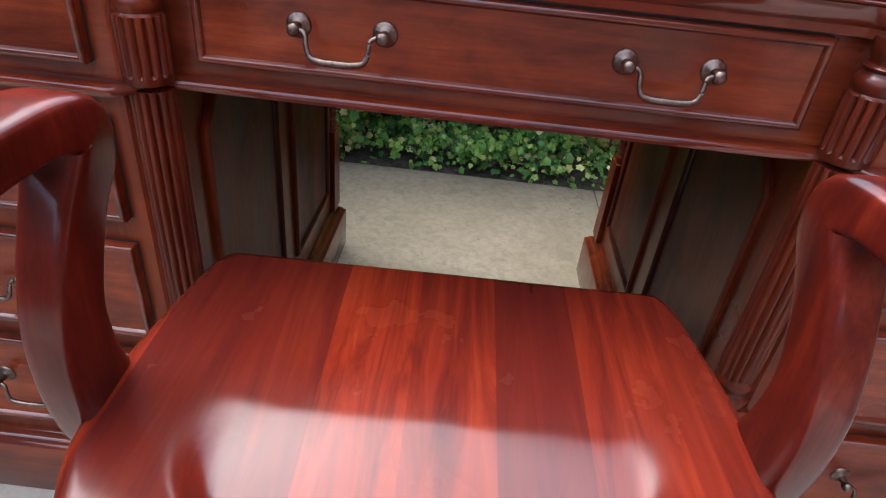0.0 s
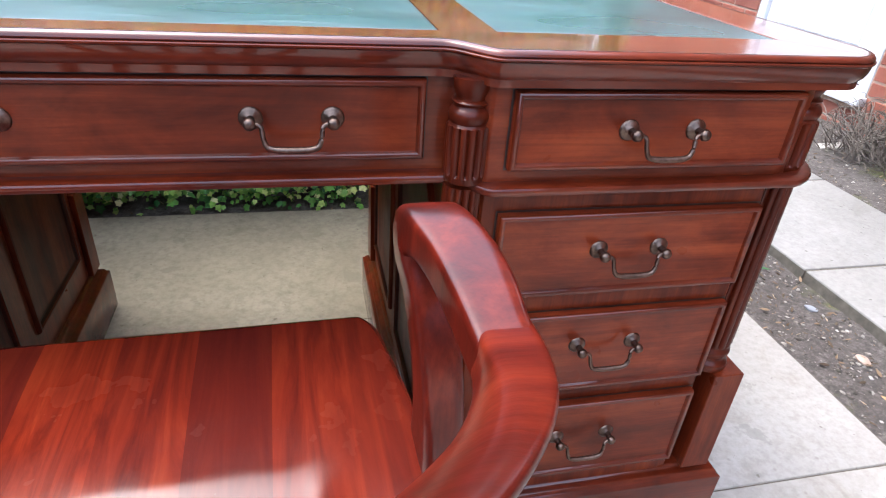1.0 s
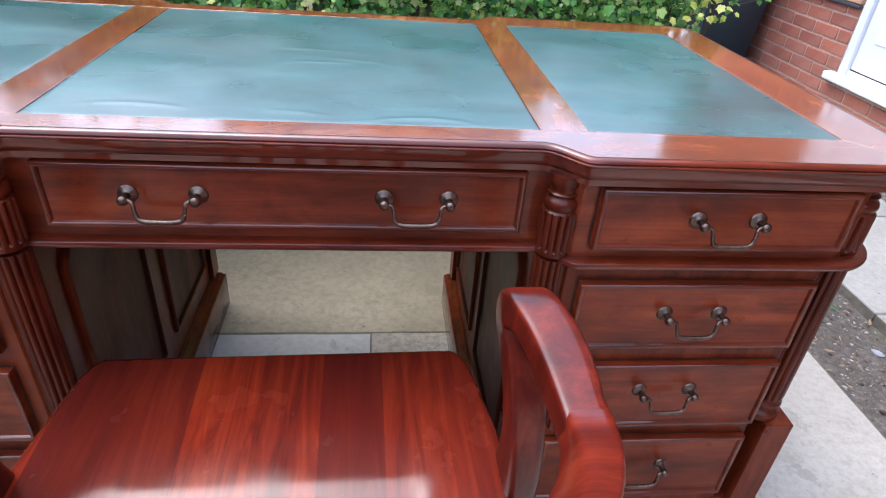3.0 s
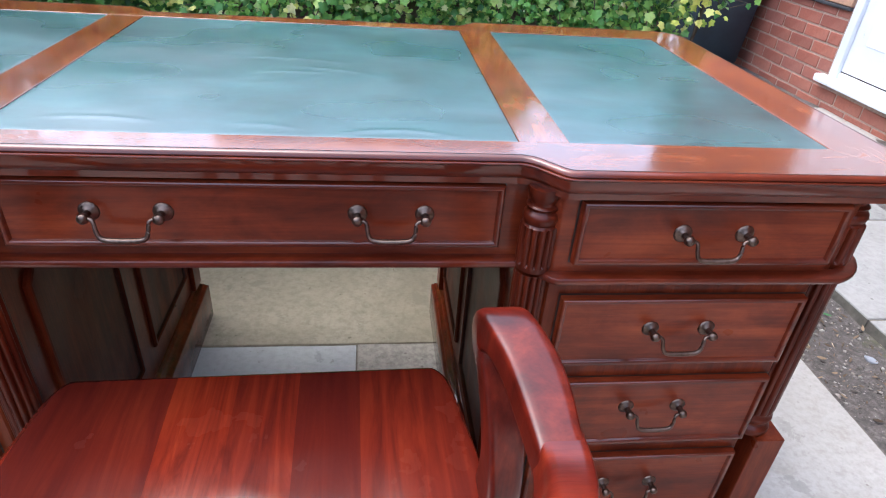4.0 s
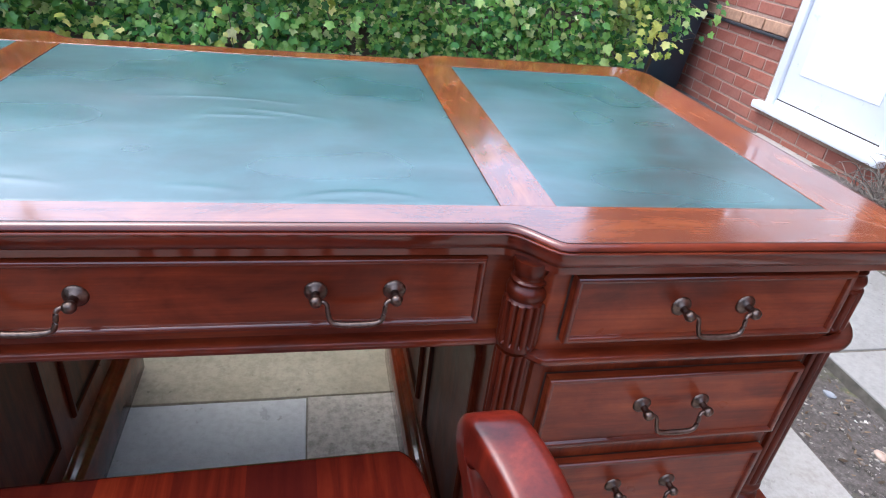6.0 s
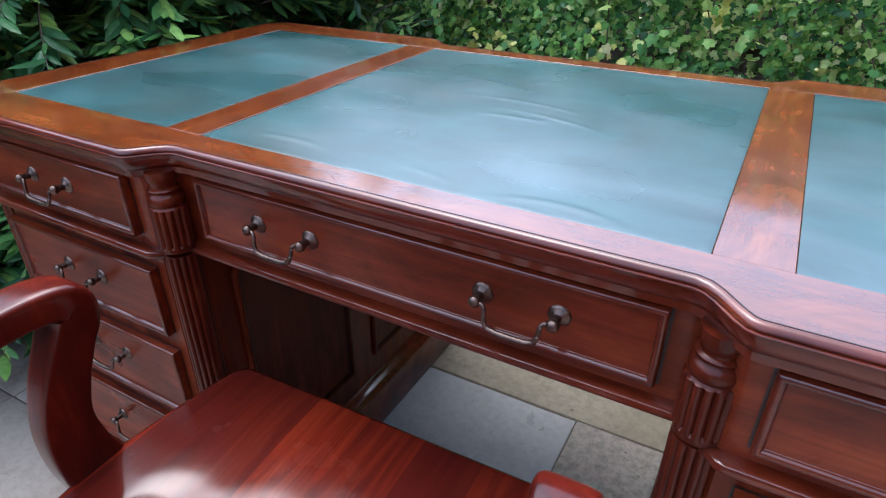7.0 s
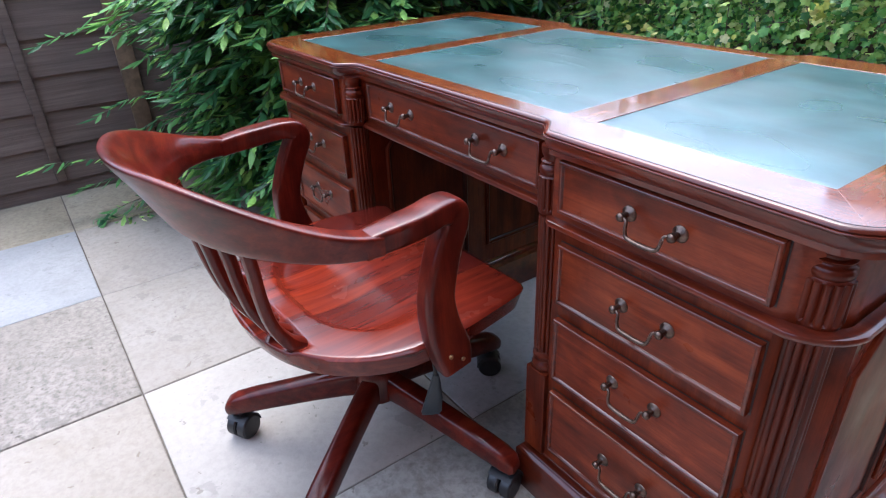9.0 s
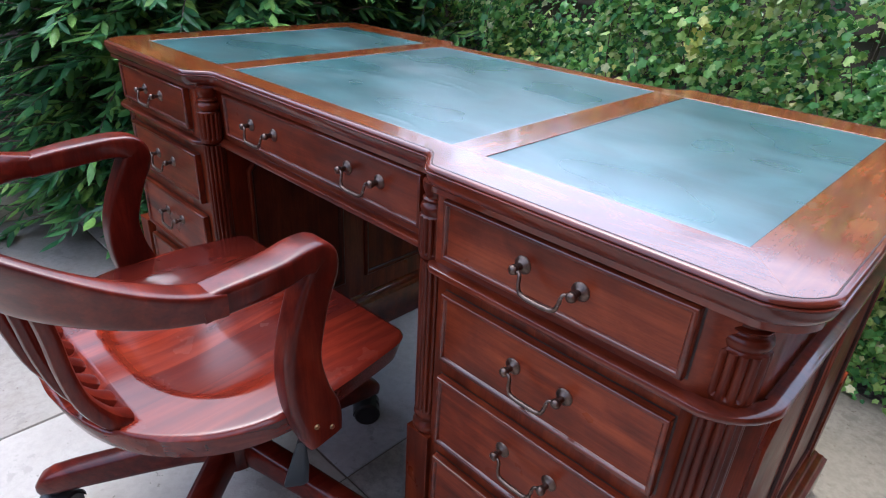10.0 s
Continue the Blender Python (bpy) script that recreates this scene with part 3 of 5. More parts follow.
def handle_mesh():
    bm = bmesh.new()
    for s in (-1, 1):
        prof = [(0.0, 0.0120), (0.0018, 0.0116), (0.0030, 0.0102), (0.0036, 0.0086), (0.0050, 0.0066), (0.0065, 0.0045), (0.014, 0.0040), (0.0155, 0.0056), (0.019, 0.0066), (0.0225, 0.0056), (0.0245, 0.0025)]
        lps = []
        for h, r in prof:
            lps.append([(s * 0.0400 + r * math.cos(2 * math.pi * i / 20), -h, r * math.sin(2 * math.pi * i / 20)) for i in range(20)])
        loft(bm, lps, True, True)
    half = [(0.0390, -0.019, 0.0), (0.0325, -0.0195, -0.0005), (0.0290, -0.021, -0.004), (0.0280, -0.023, -0.0125), (0.0245, -0.0245, -0.0215), (0.016, -0.025, -0.0245)]
    path = spline([(-x, y, z) for x, y, z in half] + [(0, -0.025, -0.0252)] + half[::-1], 49)
    rad = [0.0023 + 0.0012 * math.exp(-((i - 24) / 9) ** 2) for i in range(49)]
    tube(bm, [tuple(p) for p in path], rad, 10)
    return mesh_from(bm, "handle", 50)


handle = handle_mesh()


def drawer(x0, x1, z0, z1, y, hx, hz):
    rect = [(x0, z0), (x1, z0), (x1, z1), (x0, z1)]
    d = part("drawer", panel(rect, DRAWER, lambda u, v, h: (u, y - h, v)), wood_x, desk, "", 40)
    d.data.materials.append(mould_x)
    for f in d.data.polygons[4:32]:
        f.material_index = 1
    # flat dark ring, painted in for the shade in the drawer's gap
    gap = 0.0026
    part("drawer_gap", panel(inset(rect, -gap), [(0, 0.0004), (gap * 2, 0.0004)], lambda u, v, h: (u, y - h, v)), groove, d)
    for x in hx:
        h = part("handle", handle, brass, d, "aged brass swan-neck handle")
        h.location = (x, y - 0.0070, hz)


drawer(-0.287, 0.287, 0.659, 0.744, -0.3262, (-0.148, 0.152), 0.704)
for sx in (-1, 1):
    for z0, z1, hz in ((0.659, 0.744, 0.703), (0.489, 0.602, 0.551), (0.327, 0.457, 0.404), (0.150, 0.296, 0.230)):
        x0, x1 = (0.371, 0.710) if sx > 0 else (-0.710, -0.371)
        drawer(x0, x1, z0, z1, -0.3663 if z0 > 0.6 else -0.3603, (sx * 0.542,), hz)

# pedestals
UPPER = [(0.640, 0.0215, 0), (0.6475, 0.0232, 0), (0.650, 0.0238, 1), (0.699, 0.0238, 1), (0.7025, 0.0232, 0.4), (0.7038, 0.0205, 0), (0.7052, 0.0196, 0), (0.7085, 0.0214, 0), (0.7130, 0.0224, 0), (0.7172, 0.0216, 0), (0.7202, 0.0196, 0), (0.7216, 0.0172, 0),
         (0.7238, 0.0168, 0), (0.7254, 0.0190, 0), (0.7274, 0.0196, 0), (0.7290, 0.0180, 0), (0.7300, 0.0158, 0), (0.7330, 0.0155, 0), (0.7360, 0.0172, 0), (0.7410, 0.0192, 0), (0.7460, 0.0198, 0), (0.7520, 0.0195, 0)]
LOWER = [(0.318, 0.0225, 0), (0.323, 0.0245, 0), (0.328, 0.0250, 0), (0.333, 0.0240, 0), (0.336, 0.0205, 0), (0.341, 0.0195, 0), (0.345, 0.0215, 0), (0.350, 0.0235, 0), (0.355, 0.0230, 0), (0.358, 0.0205, 0), (0.362, 0.0210, 0), (0.365, 0.0225, 1), (0.628, 0.0225, 1), (0.634, 0.0215, 0)]


def column_mesh(profile):
    return mesh_from(turned(bmesh.new(), 0, 0, profile, 112, 14, 0.20), "column", 50)


col_up, col_low = column_mesh(UPPER), column_mesh(LOWER)
for sx in (-1, 1):
    ped = part("pedestal", prism([(0.318, -0.325), (0.353, -0.360), (0.713, -0.360), (0.780, -0.293), (0.780, 0.293), (0.713, 0.360), (0.353, 0.360), (0.318, 0.325)] if sx > 0 else
                                 [(-0.780, -0.293), (-0.713, -0.360), (-0.353, -0.360), (-0.318, -0.325), (-0.318, 0.325), (-0.353, 0.360), (-0.713, 0.360), (-0.780, 0.293)], 0.10, 0.632), wood_z, desk)
    a, b = (0.293, 0.815) if sx > 0 else (-0.815, -0.293)
    part("plinth", skirt([(a, -0.380), (b, -0.380), (b, 0.380), (a, 0.380)], [(0.001, 0.0), (0.0, 0.002), (0.0, 0.096), (0.0015, 0.0985), (0.0055, 0.101), (0.0075, 0.106), (0.011, 0.109), (0.017, 0.1115), (0.020, 0.117), (0.024, 0.122), (0.029, 0.1235)], True, True), mould_x, ped, "moulded plinth", 40)
    for cx in (0.331, 0.764):
        for cy in (-0.3455, 0.3455):
            for me in (col_up, col_low):
                c = part("column", me, wood_col, ped, "reeded corner column with turned rings")
                if cx > 0.5:
                    c.location = (sx * 0.743, math.copysign(0.333 if me == col_up else 0.334, cy), 0)
                    c.scale = (1.18, 1.18, 1)
                else:
                    c.location = (sx * cx, cy - (0.003 if cy < 0 and me == col_up else 0), 0)
            part("corner_block", boxed(sx * cx - 0.0245, sx * cx + 0.0245, cy - 0.0245, cy + 0.0245, 0.1200, 0.3185, 0.0012, 1), wood_z, ped)

    FIELD = [(0.0, 0.0), (0.0, 0.0045), (0.003, 0.0075), (0.007, 0.0080), (0.010, 0.0060), (0.0125, 0.0018), (0.016, 0.0010)]
    # kneehole side: two fielded panels, the shade in there put into their colour
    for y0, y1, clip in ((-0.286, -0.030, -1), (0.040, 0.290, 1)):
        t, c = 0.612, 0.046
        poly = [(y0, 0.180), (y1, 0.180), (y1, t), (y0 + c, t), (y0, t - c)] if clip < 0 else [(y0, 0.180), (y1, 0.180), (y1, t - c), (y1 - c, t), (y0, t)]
        part("side_panel", panel(poly, FIELD, lambda u, v, h: (sx * (0.318 - h), u, v)), wood_shaded, ped, "", 35, (4, 5), 5)
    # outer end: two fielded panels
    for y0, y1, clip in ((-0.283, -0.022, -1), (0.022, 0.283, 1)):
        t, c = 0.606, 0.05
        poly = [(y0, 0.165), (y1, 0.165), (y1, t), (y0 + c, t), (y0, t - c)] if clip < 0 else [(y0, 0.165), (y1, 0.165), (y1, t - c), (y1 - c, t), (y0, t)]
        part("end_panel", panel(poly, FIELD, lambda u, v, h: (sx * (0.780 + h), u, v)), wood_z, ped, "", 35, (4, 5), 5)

# ---- swivel chair ----
chair = thing("swivel_chair", "red mahogany swivel captain's chair with curved slatted back", "chair", pose(-0.024, -0.530, 0, 0, 0, 1.5))


SEAT_PTS = [(-0.262, 0.0), (-0.258, 0.055), (-0.245, 0.115), (-0.222, 0.170), (-0.19, 0.215), (-0.14, 0.258), (-0.08, 0.284), (-0.02, 0.292), (0.05, 0.290), (0.12, 0.281), (0.185, 0.271), (0.208, 0.262), (0.218, 0.250), (0.222, 0.232)]
SEAT_EDGE = spline(SEAT_PTS, 300).T
SEAT_EDGE[0] = np.maximum.accumulate(SEAT_EDGE[0])


def seat_half(y):
    """Half-width of the seat at depth y (front positive)."""
    return float(np.interp(y, *SEAT_EDGE))


def seat_mesh():
    bm = bmesh.new()
    ts = np.r_[np.linspace(-0.2615, -0.24, 8), np.linspace(-0.234, 0.20, 80), np.linspace(0.205, 0.222, 7)]
    nx = 84
    top, bot = [], []
    for y in ts:
        w = seat_half(y)
        rt, rb = [], []
        for i in range(nx + 1):
            s = -1 + 2 * i / nx
            s = math.copysign(abs(s) ** 0.85, s)
            x = w * s
            # scooped dish with a crisp rear rim, easing out towards the front
            d = (abs(x / 0.216) ** 2.5 + abs(y / (0.160 if y < 0 else 0.25)) ** 2.5) ** 0.4
            rim = min(1.0, max(0.0, (1.0 - d) / (0.085 + 0.30 * min(1.0, max(0.0, (y + 0.10) / 0.18)))))
            rim = rim * rim * (3 - 2 * rim)
            soft = max(0.0, 1 - (d / 1.0) ** 2)
            front = min(1.0, max(0.0, (0.19 - y) / 0.30))
            front = front * front * (3 - 2 * front)
            z = 0.432 - front * ((0.014 - 0.009 * min(1.0, max(0.0, (y + 0.13) / 0.13))) * rim + 0.012 * soft)
            z -= 0.009 * min(1, max(0, (0.160 - abs(x)) / 0.008)) * min(1, max(0, (-0.196 - y) / 0.008))
            ridge = math.exp(-(x / 0.03) ** 2) * max(0, 1 - abs(y - 0.11) / 0.12)
            z += 0.002 * ridge
            edge = min(w - abs(x), (0.222 - y) * 1.0, y + 0.262)
            z -= 0.006 * max(0, 1 - edge / 0.010) ** 2
            rt.append(bm.verts.new((x, y, z)))
            rb.append(bm.verts.new((x * 0.965, y * 0.965, 0.388)))
        top.append(rt)
        bot.append(rb)
    for a, b in zip(top, top[1:]):
        for i in range(nx):
            bm.faces.new((a[i], a[i + 1], b[i + 1], b[i]))
    for a, b in zip(bot, bot[1:]):
        for i in range(nx):
            bm.faces.new((a[i], b[i], b[i + 1], a[i + 1]))
    for k in range(len(ts) - 1):
        bm.faces.new((top[k][0], top[k + 1][0], bot[k + 1][0], bot[k][0]))
        bm.faces.new((top[k][nx], bot[k][nx], bot[k + 1][nx], top[k + 1][nx]))
    for i in range(nx):
        bm.faces.new((top[0][i], bot[0][i], bot[0][i + 1], top[0][i + 1]))
        bm.faces.new((top[-1][i], top[-1][i + 1], bot[-1][i + 1], bot[-1][i]))
    bmesh.ops.remove_doubles(bm, verts=bm.verts, dist=0.00005)
    return bm


part("seat", seat_mesh(), seat_wood, chair, "saddle-shaped glossy red seat", 50)

# arms: crease, tip, sawn post down to the seat
ARM = [(0.2970, -0.150, 0.6610, 0.0205, 0.0180), (0.2975, -0.122, 0.6640, 0.0218, 0.0188), (0.2985, -0.085, 0.667, 0.0245, 0.0195), (0.297, -0.045, 0.670, 0.026, 0.019), (0.290, -0.008, 0.6725, 0.0265, 0.0195), (0.284, 0.018, 0.664, 0.026, 0.024), (0.283, 0.020, 0.641, 0.024, 0.026),
       (0.286, 0.007, 0.610, 0.0205, 0.027), (0.290, -0.010, 0.565, 0.0195, 0.0285), (0.293, -0.021, 0.515, 0.019, 0.030), (0.296, -0.016, 0.460, 0.019, 0.034), (0.299, -0.002, 0.410, 0.019, 0.037), (0.300, 0.005, 0.372, 0.019, 0.030)]
for sx in (-1, 1):
    pts = spline(ARM, 60)
    st = []
    for i, (x, y, z, w, h) in enumerate(pts):
        a, b = pts[max(i - 1, 0)], pts[min(i + 1, 59)]
        t = Vector((0, b[1] - a[1], b[2] - a[2])).normalized()
        st.append(((sx * x, y, z), (1, 0, 0), (0, -t.z, t.y), w, h))
    bm = sweep(bmesh.new(), st, 28, 6.0)
    arm = part("arm", bm, chair_z, chair, "", 40)
    for z in (0.392, 0.408):
        bm = bmesh.new()
        bmesh.ops.create_cone(bm, cap_ends=True, segments=12, radius1=0.0042, radius2=0.0036, depth=0.003, matrix=pose(sx * 0.3195, 0.012 if z < 0.4 else -0.014, z, 0, 90, 0))
        part("screw", bm, screw, arm, "brass screw head")

# back rail: flared and rolled outwards, thin and highest in the middle
smooth = lambda f: f * f * (3 - 2 * f)
loops = []
for i in range(97):
    th = radians(-90 + 180 * i / 96)
    f = 1 - abs(i - 48) / 48
    g = smooth(min(1, f / 0.45))
    zt = 0.678 + 0.104 * (0.7 * smooth(min(1, f / 0.78)) + 0.3 * math.sin(math.pi / 2 * f))
    zb = 0.6435 - 0.0015 * f + 0.006 * abs(math.sin(2 * th))
    pt = Vector((0.321 * math.sin(th), -0.122 - (0.270 + 0.018 * smooth(f)) * math.cos(th), zt))
    pb = Vector((0.3195 * math.sin(th), -0.122 - 0.216 * math.cos(th), zb))
    out = Vector((math.sin(th) / 0.32, -math.cos(th) / 0.25, 0)).normalized()
    power = 6.0 - 3.0 * g
    lp = []
    for k in range(40):
        a = 2 * math.pi * (k + 0.5) / 40
        ca, sa = math.cos(a), math.sin(a)
        u = math.copysign(abs(sa) ** (2 / power), sa)
        half = 0.0208 - g * (0.0030 if u < 0 else 0.0030 + 0.0040 * u)
        bow = -0.007 * g * (1 - u * u)
        lp.append((pb.lerp(pt, (u + 1) / 2) + out * (bow - half + half * math.copysign(abs(ca) ** (2 / power), ca)))[:])
    loops.append(lp)
bm = bmesh.new()
loft(bm, loops, True, True)
part("back_rail", bm, chair_x, chair, "broad curved back rail", 50)

for k in range(6):
    x0 = (k - 2.5) * 0.054
    b = abs(k - 2.5)
    st = []
    run = spline([(x0, -0.206 + b * 0.006, 0.414), (x0 * 1.05, -0.238 + b * 0.006, 0.440), (x0 * 1.12, -0.270 + b * 0.008, 0.49), (x0 * 1.20, -0.288 + b * 0.010, 0.55), (x0 * 1.27, -0.299 + b * 0.012, 0.61), (x0 * 1.33, -0.310 + b * 0.014, 0.652)], 18)
    for i, p in enumerate(run):
        a, c = Vector(run[max(i - 1, 0)]), Vector(run[min(i + 1, 17)])
        t = (c - a).normalized()
        st.append((p, (1, 0, 0), t.cross(Vector((1, 0, 0))), 0.0122 + 0.007 * math.exp(-((i - 1) / 3) ** 2), 0.0105 + 0.003 * math.exp(-((i - 2) / 4) ** 2)))
    part("slat", sweep(bmesh.new(), st, 12, 3.2), chair_z, chair)

# under the seat
mech = part("tilt_mechanism", boxed(-0.09, 0.10, -0.10, 0.11, 0.335, 0.386, 0.008), black_metal, chair, "black steel tilt mechanism")
box(bm := bmesh.new(), -0.03, 0.03, 0.11, 0.19, 0.35, 0.384, 0.005)
part("tension_bracket", bm, black_metal, mech)
part("spindle", tube(bmesh.new(), [(0.012, 0.003, 0.135), (0.012, 0.003, 0.24), (0.012, 0.003, 0.245), (0.012, 0.003, 0.34)], [0.026, 0.026, 0.016, 0.016], 20), black_metal, chair, "black gas spindle")
lever = part("lever", tube(bmesh.new(), [(0.08, 0.02, 0.352), (0.19, 0.018, 0.342), (0.221, 0.017, 0.325), (0.224, 0.017, 0.285)], 0.0042, 8), black_metal, chair)
PS, PU = (0.54, 0.84, 0), (0.84, -0.54, 0.1)
bm = sweep(bmesh.new(), [((0.224, 0.017, 0.292), PS, PU, 0.006, 0.005), ((0.224, 0.016, 0.275), PS, PU, 0.010, 0.006), ((0.221, 0.012, 0.235), PS, PU, 0.017, 0.006), ((0.217, 0.007, 0.200), PS, PU, 0.021, 0.005), ((0.215, 0.005, 0.192), PS, PU, 0.017, 0.003)], 12)
part("paddle", bm, blue_black, lever, "dark plastic paddle")

# five-leg base on castors
base = part("base", turned(bmesh.new(), 0.012, 0.003, [(0.118, 0.045, 0), (0.122, 0.052, 0), (0.185, 0.050, 0), (0.195, 0.044, 0), (0.198, 0.030, 0)], 32), chair_z, chair)
for k in range(5):
    a = radians(17.5 + 72 * k)
    d = Vector((math.cos(a), math.sin(a), 0))
    s = Vector((-d.y, d.x, 0))
    st = [(Vector((0.012, 0.003, 0)) + d * r + Vector((0, 0, z)), s, (0, 0, 1), w, h) for r, z, w, h in
          ((0.03, 0.152, 0.022, 0.034), (0.08, 0.147, 0.022, 0.032), (0.15, 0.135, 0.022, 0.030), (0.22, 0.121, 0.022, 0.028), (0.29, 0.107, 0.0225, 0.026), (0.332, 0.097, 0.022, 0.024), (0.352, 0.090, 0.020, 0.019), (0.360, 0.086, 0.014, 0.011))]
    part("leg", sweep(bmesh.new(), st, 16, 4.0), chair_x if k % 2 else chair_y, base)
    c = Vector((0.012, 0.003, 0)) + d * 0.332
    bm = bmesh.new()
    turn = a + 0.9 * k
    e = Vector((math.cos(turn), math.sin(turn), 0))
    f = Vector((-e.y, e.x, 0))
    for o in (-0.0145, 0.0145):
        lps = []
        for w, r in ((-0.0125, 0.016), (-0.0125, 0.0265), (-0.009, 0.0298), (0.009, 0.0298), (0.0125, 0.0265), (0.0125, 0.016)):
            lps.append([(c + e * (o + w) + f * (r * math.cos(2 * math.pi * i / 24)) + Vector((0, 0, 0.0298 + r * math.sin(2 * math.pi * i / 24))))[:] for i in range(24)])
        loft(bm, lps, True, True)
    lps = []
    for i in range(9):
        t = math.pi * (0.02 + 0.7 * i / 8)
        lps.append([(c + e * w + f * (0.033 * r * math.cos(t)) + Vector((0, 0, 0.0298 + 0.033 * r * math.sin(t))))[:] for w, r in ((-0.029, 0.93), (-0.026, 1.02), (0.026, 1.02), (0.029, 0.93), (0.026, 0.90), (-0.026, 0.90))])
    loft(bm, lps, True, True)
    tube(bm, [c + Vector((0, 0, 0.045)), c + Vector((0, 0, 0.075))], 0.0075, 10)
    part("castor", bm, black_plastic, base, "black twin-wheel castor")

# ---- ground ----


def ground_height(x, y):
    n = noise.noise((x * 9, y * 9, 0.2)) * 0.010 + noise.noise((x * 31, y * 31, 1.7)) * 0.006
    if 1.26 < x < 1.60:
        return -0.006 + n
    if x >= 1.60 or y > 0.84:
        return -0.004 + n + (0.02 * noise.noise((x * 2.1, y * 2.1, 4.0)) + 0.016 if x > 2.15 else 0)
    return -0.045


gx = np.r_[[-300, -60, -15, -5], np.arange(-2.6, 1.2, 0.2), np.arange(1.2, 3.0, 0.028), [3.2, 6, 20, 80, 300]]
gy = np.r_[[-300, -60, -15, -6], np.arange(-3.0, -1.2, 0.2), np.arange(-1.2, 2.4, 0.036), np.arange(2.4, 4.2, 0.1), [6, 20, 80, 300]]
verts = [(x, y, ground_height(x, y) if -2.6 < x < 3.2 and -3 < y < 4.2 else -0.045) for y in gy for x in gx]
nx = len(gx)
faces = [(j * nx + i, j * nx + i + 1, (j + 1) * nx + i + 1, (j + 1) * nx + i) for j in range(len(gy) - 1) for i in range(nx - 1)]
ground = new("ground", raw_mesh("ground", verts, faces, True))
ground.data.materials.append(soil)
tagged(ground, "dark bare garden soil with grit and moss", "ground", kind="structure")

# ---- house wall ----
WX = 2.80
house = thing("wall_house", "red brick house wall with buff string course", "wall", kind="structure")
DY0, DY1, DZ0, DZ1 = 1.436, 2.355, 0.150, 2.16
for y0, y1, z0, z1 in ((-6.0, DY0, -0.1, 5.1), (DY1, 4.2, -0.1, 5.1), (DY0, DY1, -0.1, DZ0), (DY0, DY1, DZ1, 5.1)):
    part("mortar_bed", boxed(WX - 0.002, WX + 0.25, y0, y1, z0, z1), mortar, house, smooth=0)


def brick_mesh(w, h=0.065, proud=0.0):
    bm = boxed(-0.006 - proud, 0.05, -w / 2, w / 2, -h / 2, h / 2, 0.0035, 1)
    return mesh_from(bm, "brick", 40)


full, half = brick_mesh(0.215), brick_mesh(0.1025)
full.materials.append(brick)
half.materials.append(brick)
rb = random.Random(5)
brick_rows = []
for row in range(68):
    z = -0.02 + 0.075 * row + 0.0325
    if 0.565 < z < 0.64:
        continue
    if DZ0 - 0.03 < z < DZ1 + 0.03:
        for edge, sgn in ((DY0 - 0.006, -1), (DY1 + 0.006, 1)):
            at = edge
            if row % 2:
                brick_rows.append((half, at + sgn * 0.05125, z))
                at += sgn * 0.1125
            while -5.9 < at < 4.1:
                brick_rows.append((full, at + sgn * 0.1075, z))
                at += sgn * 0.225
    else:
        y = DY0 - 0.1135 - 0.225 * 30 + (0.1125 if row % 2 else 0)
        while y < 4.1:
            brick_rows.append((full, y, z))
            y += 0.225

# ---- back door ----
door = thing("door_1", "white plastic back door with moulded panels, closed", "door", kind="structure")
fr = part("door_frame", boxed(WX - 0.005, WX + 0.07, DY0 + 0.002, DY0 + 0.062, DZ0 + 0.03, DZ1, 0.006), white_paint, door)
part("door_frame", boxed(WX - 0.005, WX + 0.07, DY1 - 0.062, DY1 - 0.002, DZ0 + 0.03, DZ1, 0.006), white_paint, door)
part("door_frame", boxed(WX - 0.005, WX + 0.07, DY0 + 0.062, DY1 - 0.062, DZ1 - 0.06, DZ1 - 0.001, 0.006), white_paint, door)
leaf = part("door_leaf", boxed(WX + 0.018, WX + 0.06, DY0 + 0.065, DY1 - 0.065, 0.236, DZ1 - 0.064, 0.003), white_paint, door)
part("threshold", boxed(WX + 0.012, WX + 0.06, DY0 + 0.0625, DY1 - 0.0625, 0.196, 0.2285, 0.003), white_paint, door)
part("weather_seal", boxed(WX + 0.020, WX + 0.055, DY0 + 0.064, DY1 - 0.064, 0.2280, 0.2365), groove, door)
part("door_sill", boxed(WX - 0.055, WX + 0.06, DY0 - 0.018, DY1 + 0.05, 0.152, 0.1955, 0.008), white_paint, door, "projecting white sill")
PAN = [(0.0, 0.0), (0.004, 0.005), (0.012, 0.006), (0.022, 0.001), (0.03, 0.0015)]
for z0, z1 in ((0.40, 1.05), (1.2, 1.95)):
    part("door_panel", panel([(DY0 + 0.17, z0), (DY1 - 0.17, z0), (DY1 - 0.17, z1), (DY0 + 0.17, z1)], PAN, lambda u, v, h: (WX + 0.018 - h, u, v)), white_paint, leaf)
bm = boxed(WX - 0.000, WX + 0.018, DY0 + 0.082, DY0 + 0.112, 0.82, 1.04, 0.006)
tube(bm, [(WX + 0.002, DY0 + 0.097, 0.93), (WX - 0.04, DY0 + 0.097, 0.93), (WX - 0.046, DY0 + 0.11, 0.93), (WX - 0.046, DY0 + 0.21, 0.925)], 0.009, 10)
part("door_handle", bm, steel, leaf, "steel lever handle")
step = new("doorstep", mesh_from(boxed(2.47, WX, 1.25, 2.30, -0.05, 0.018, 0.006), "doorstep"))
step.data.materials.append(concrete)
tagged(step, "low worn concrete step against the brick wall", "step", kind="structure")

# ---- fences ----


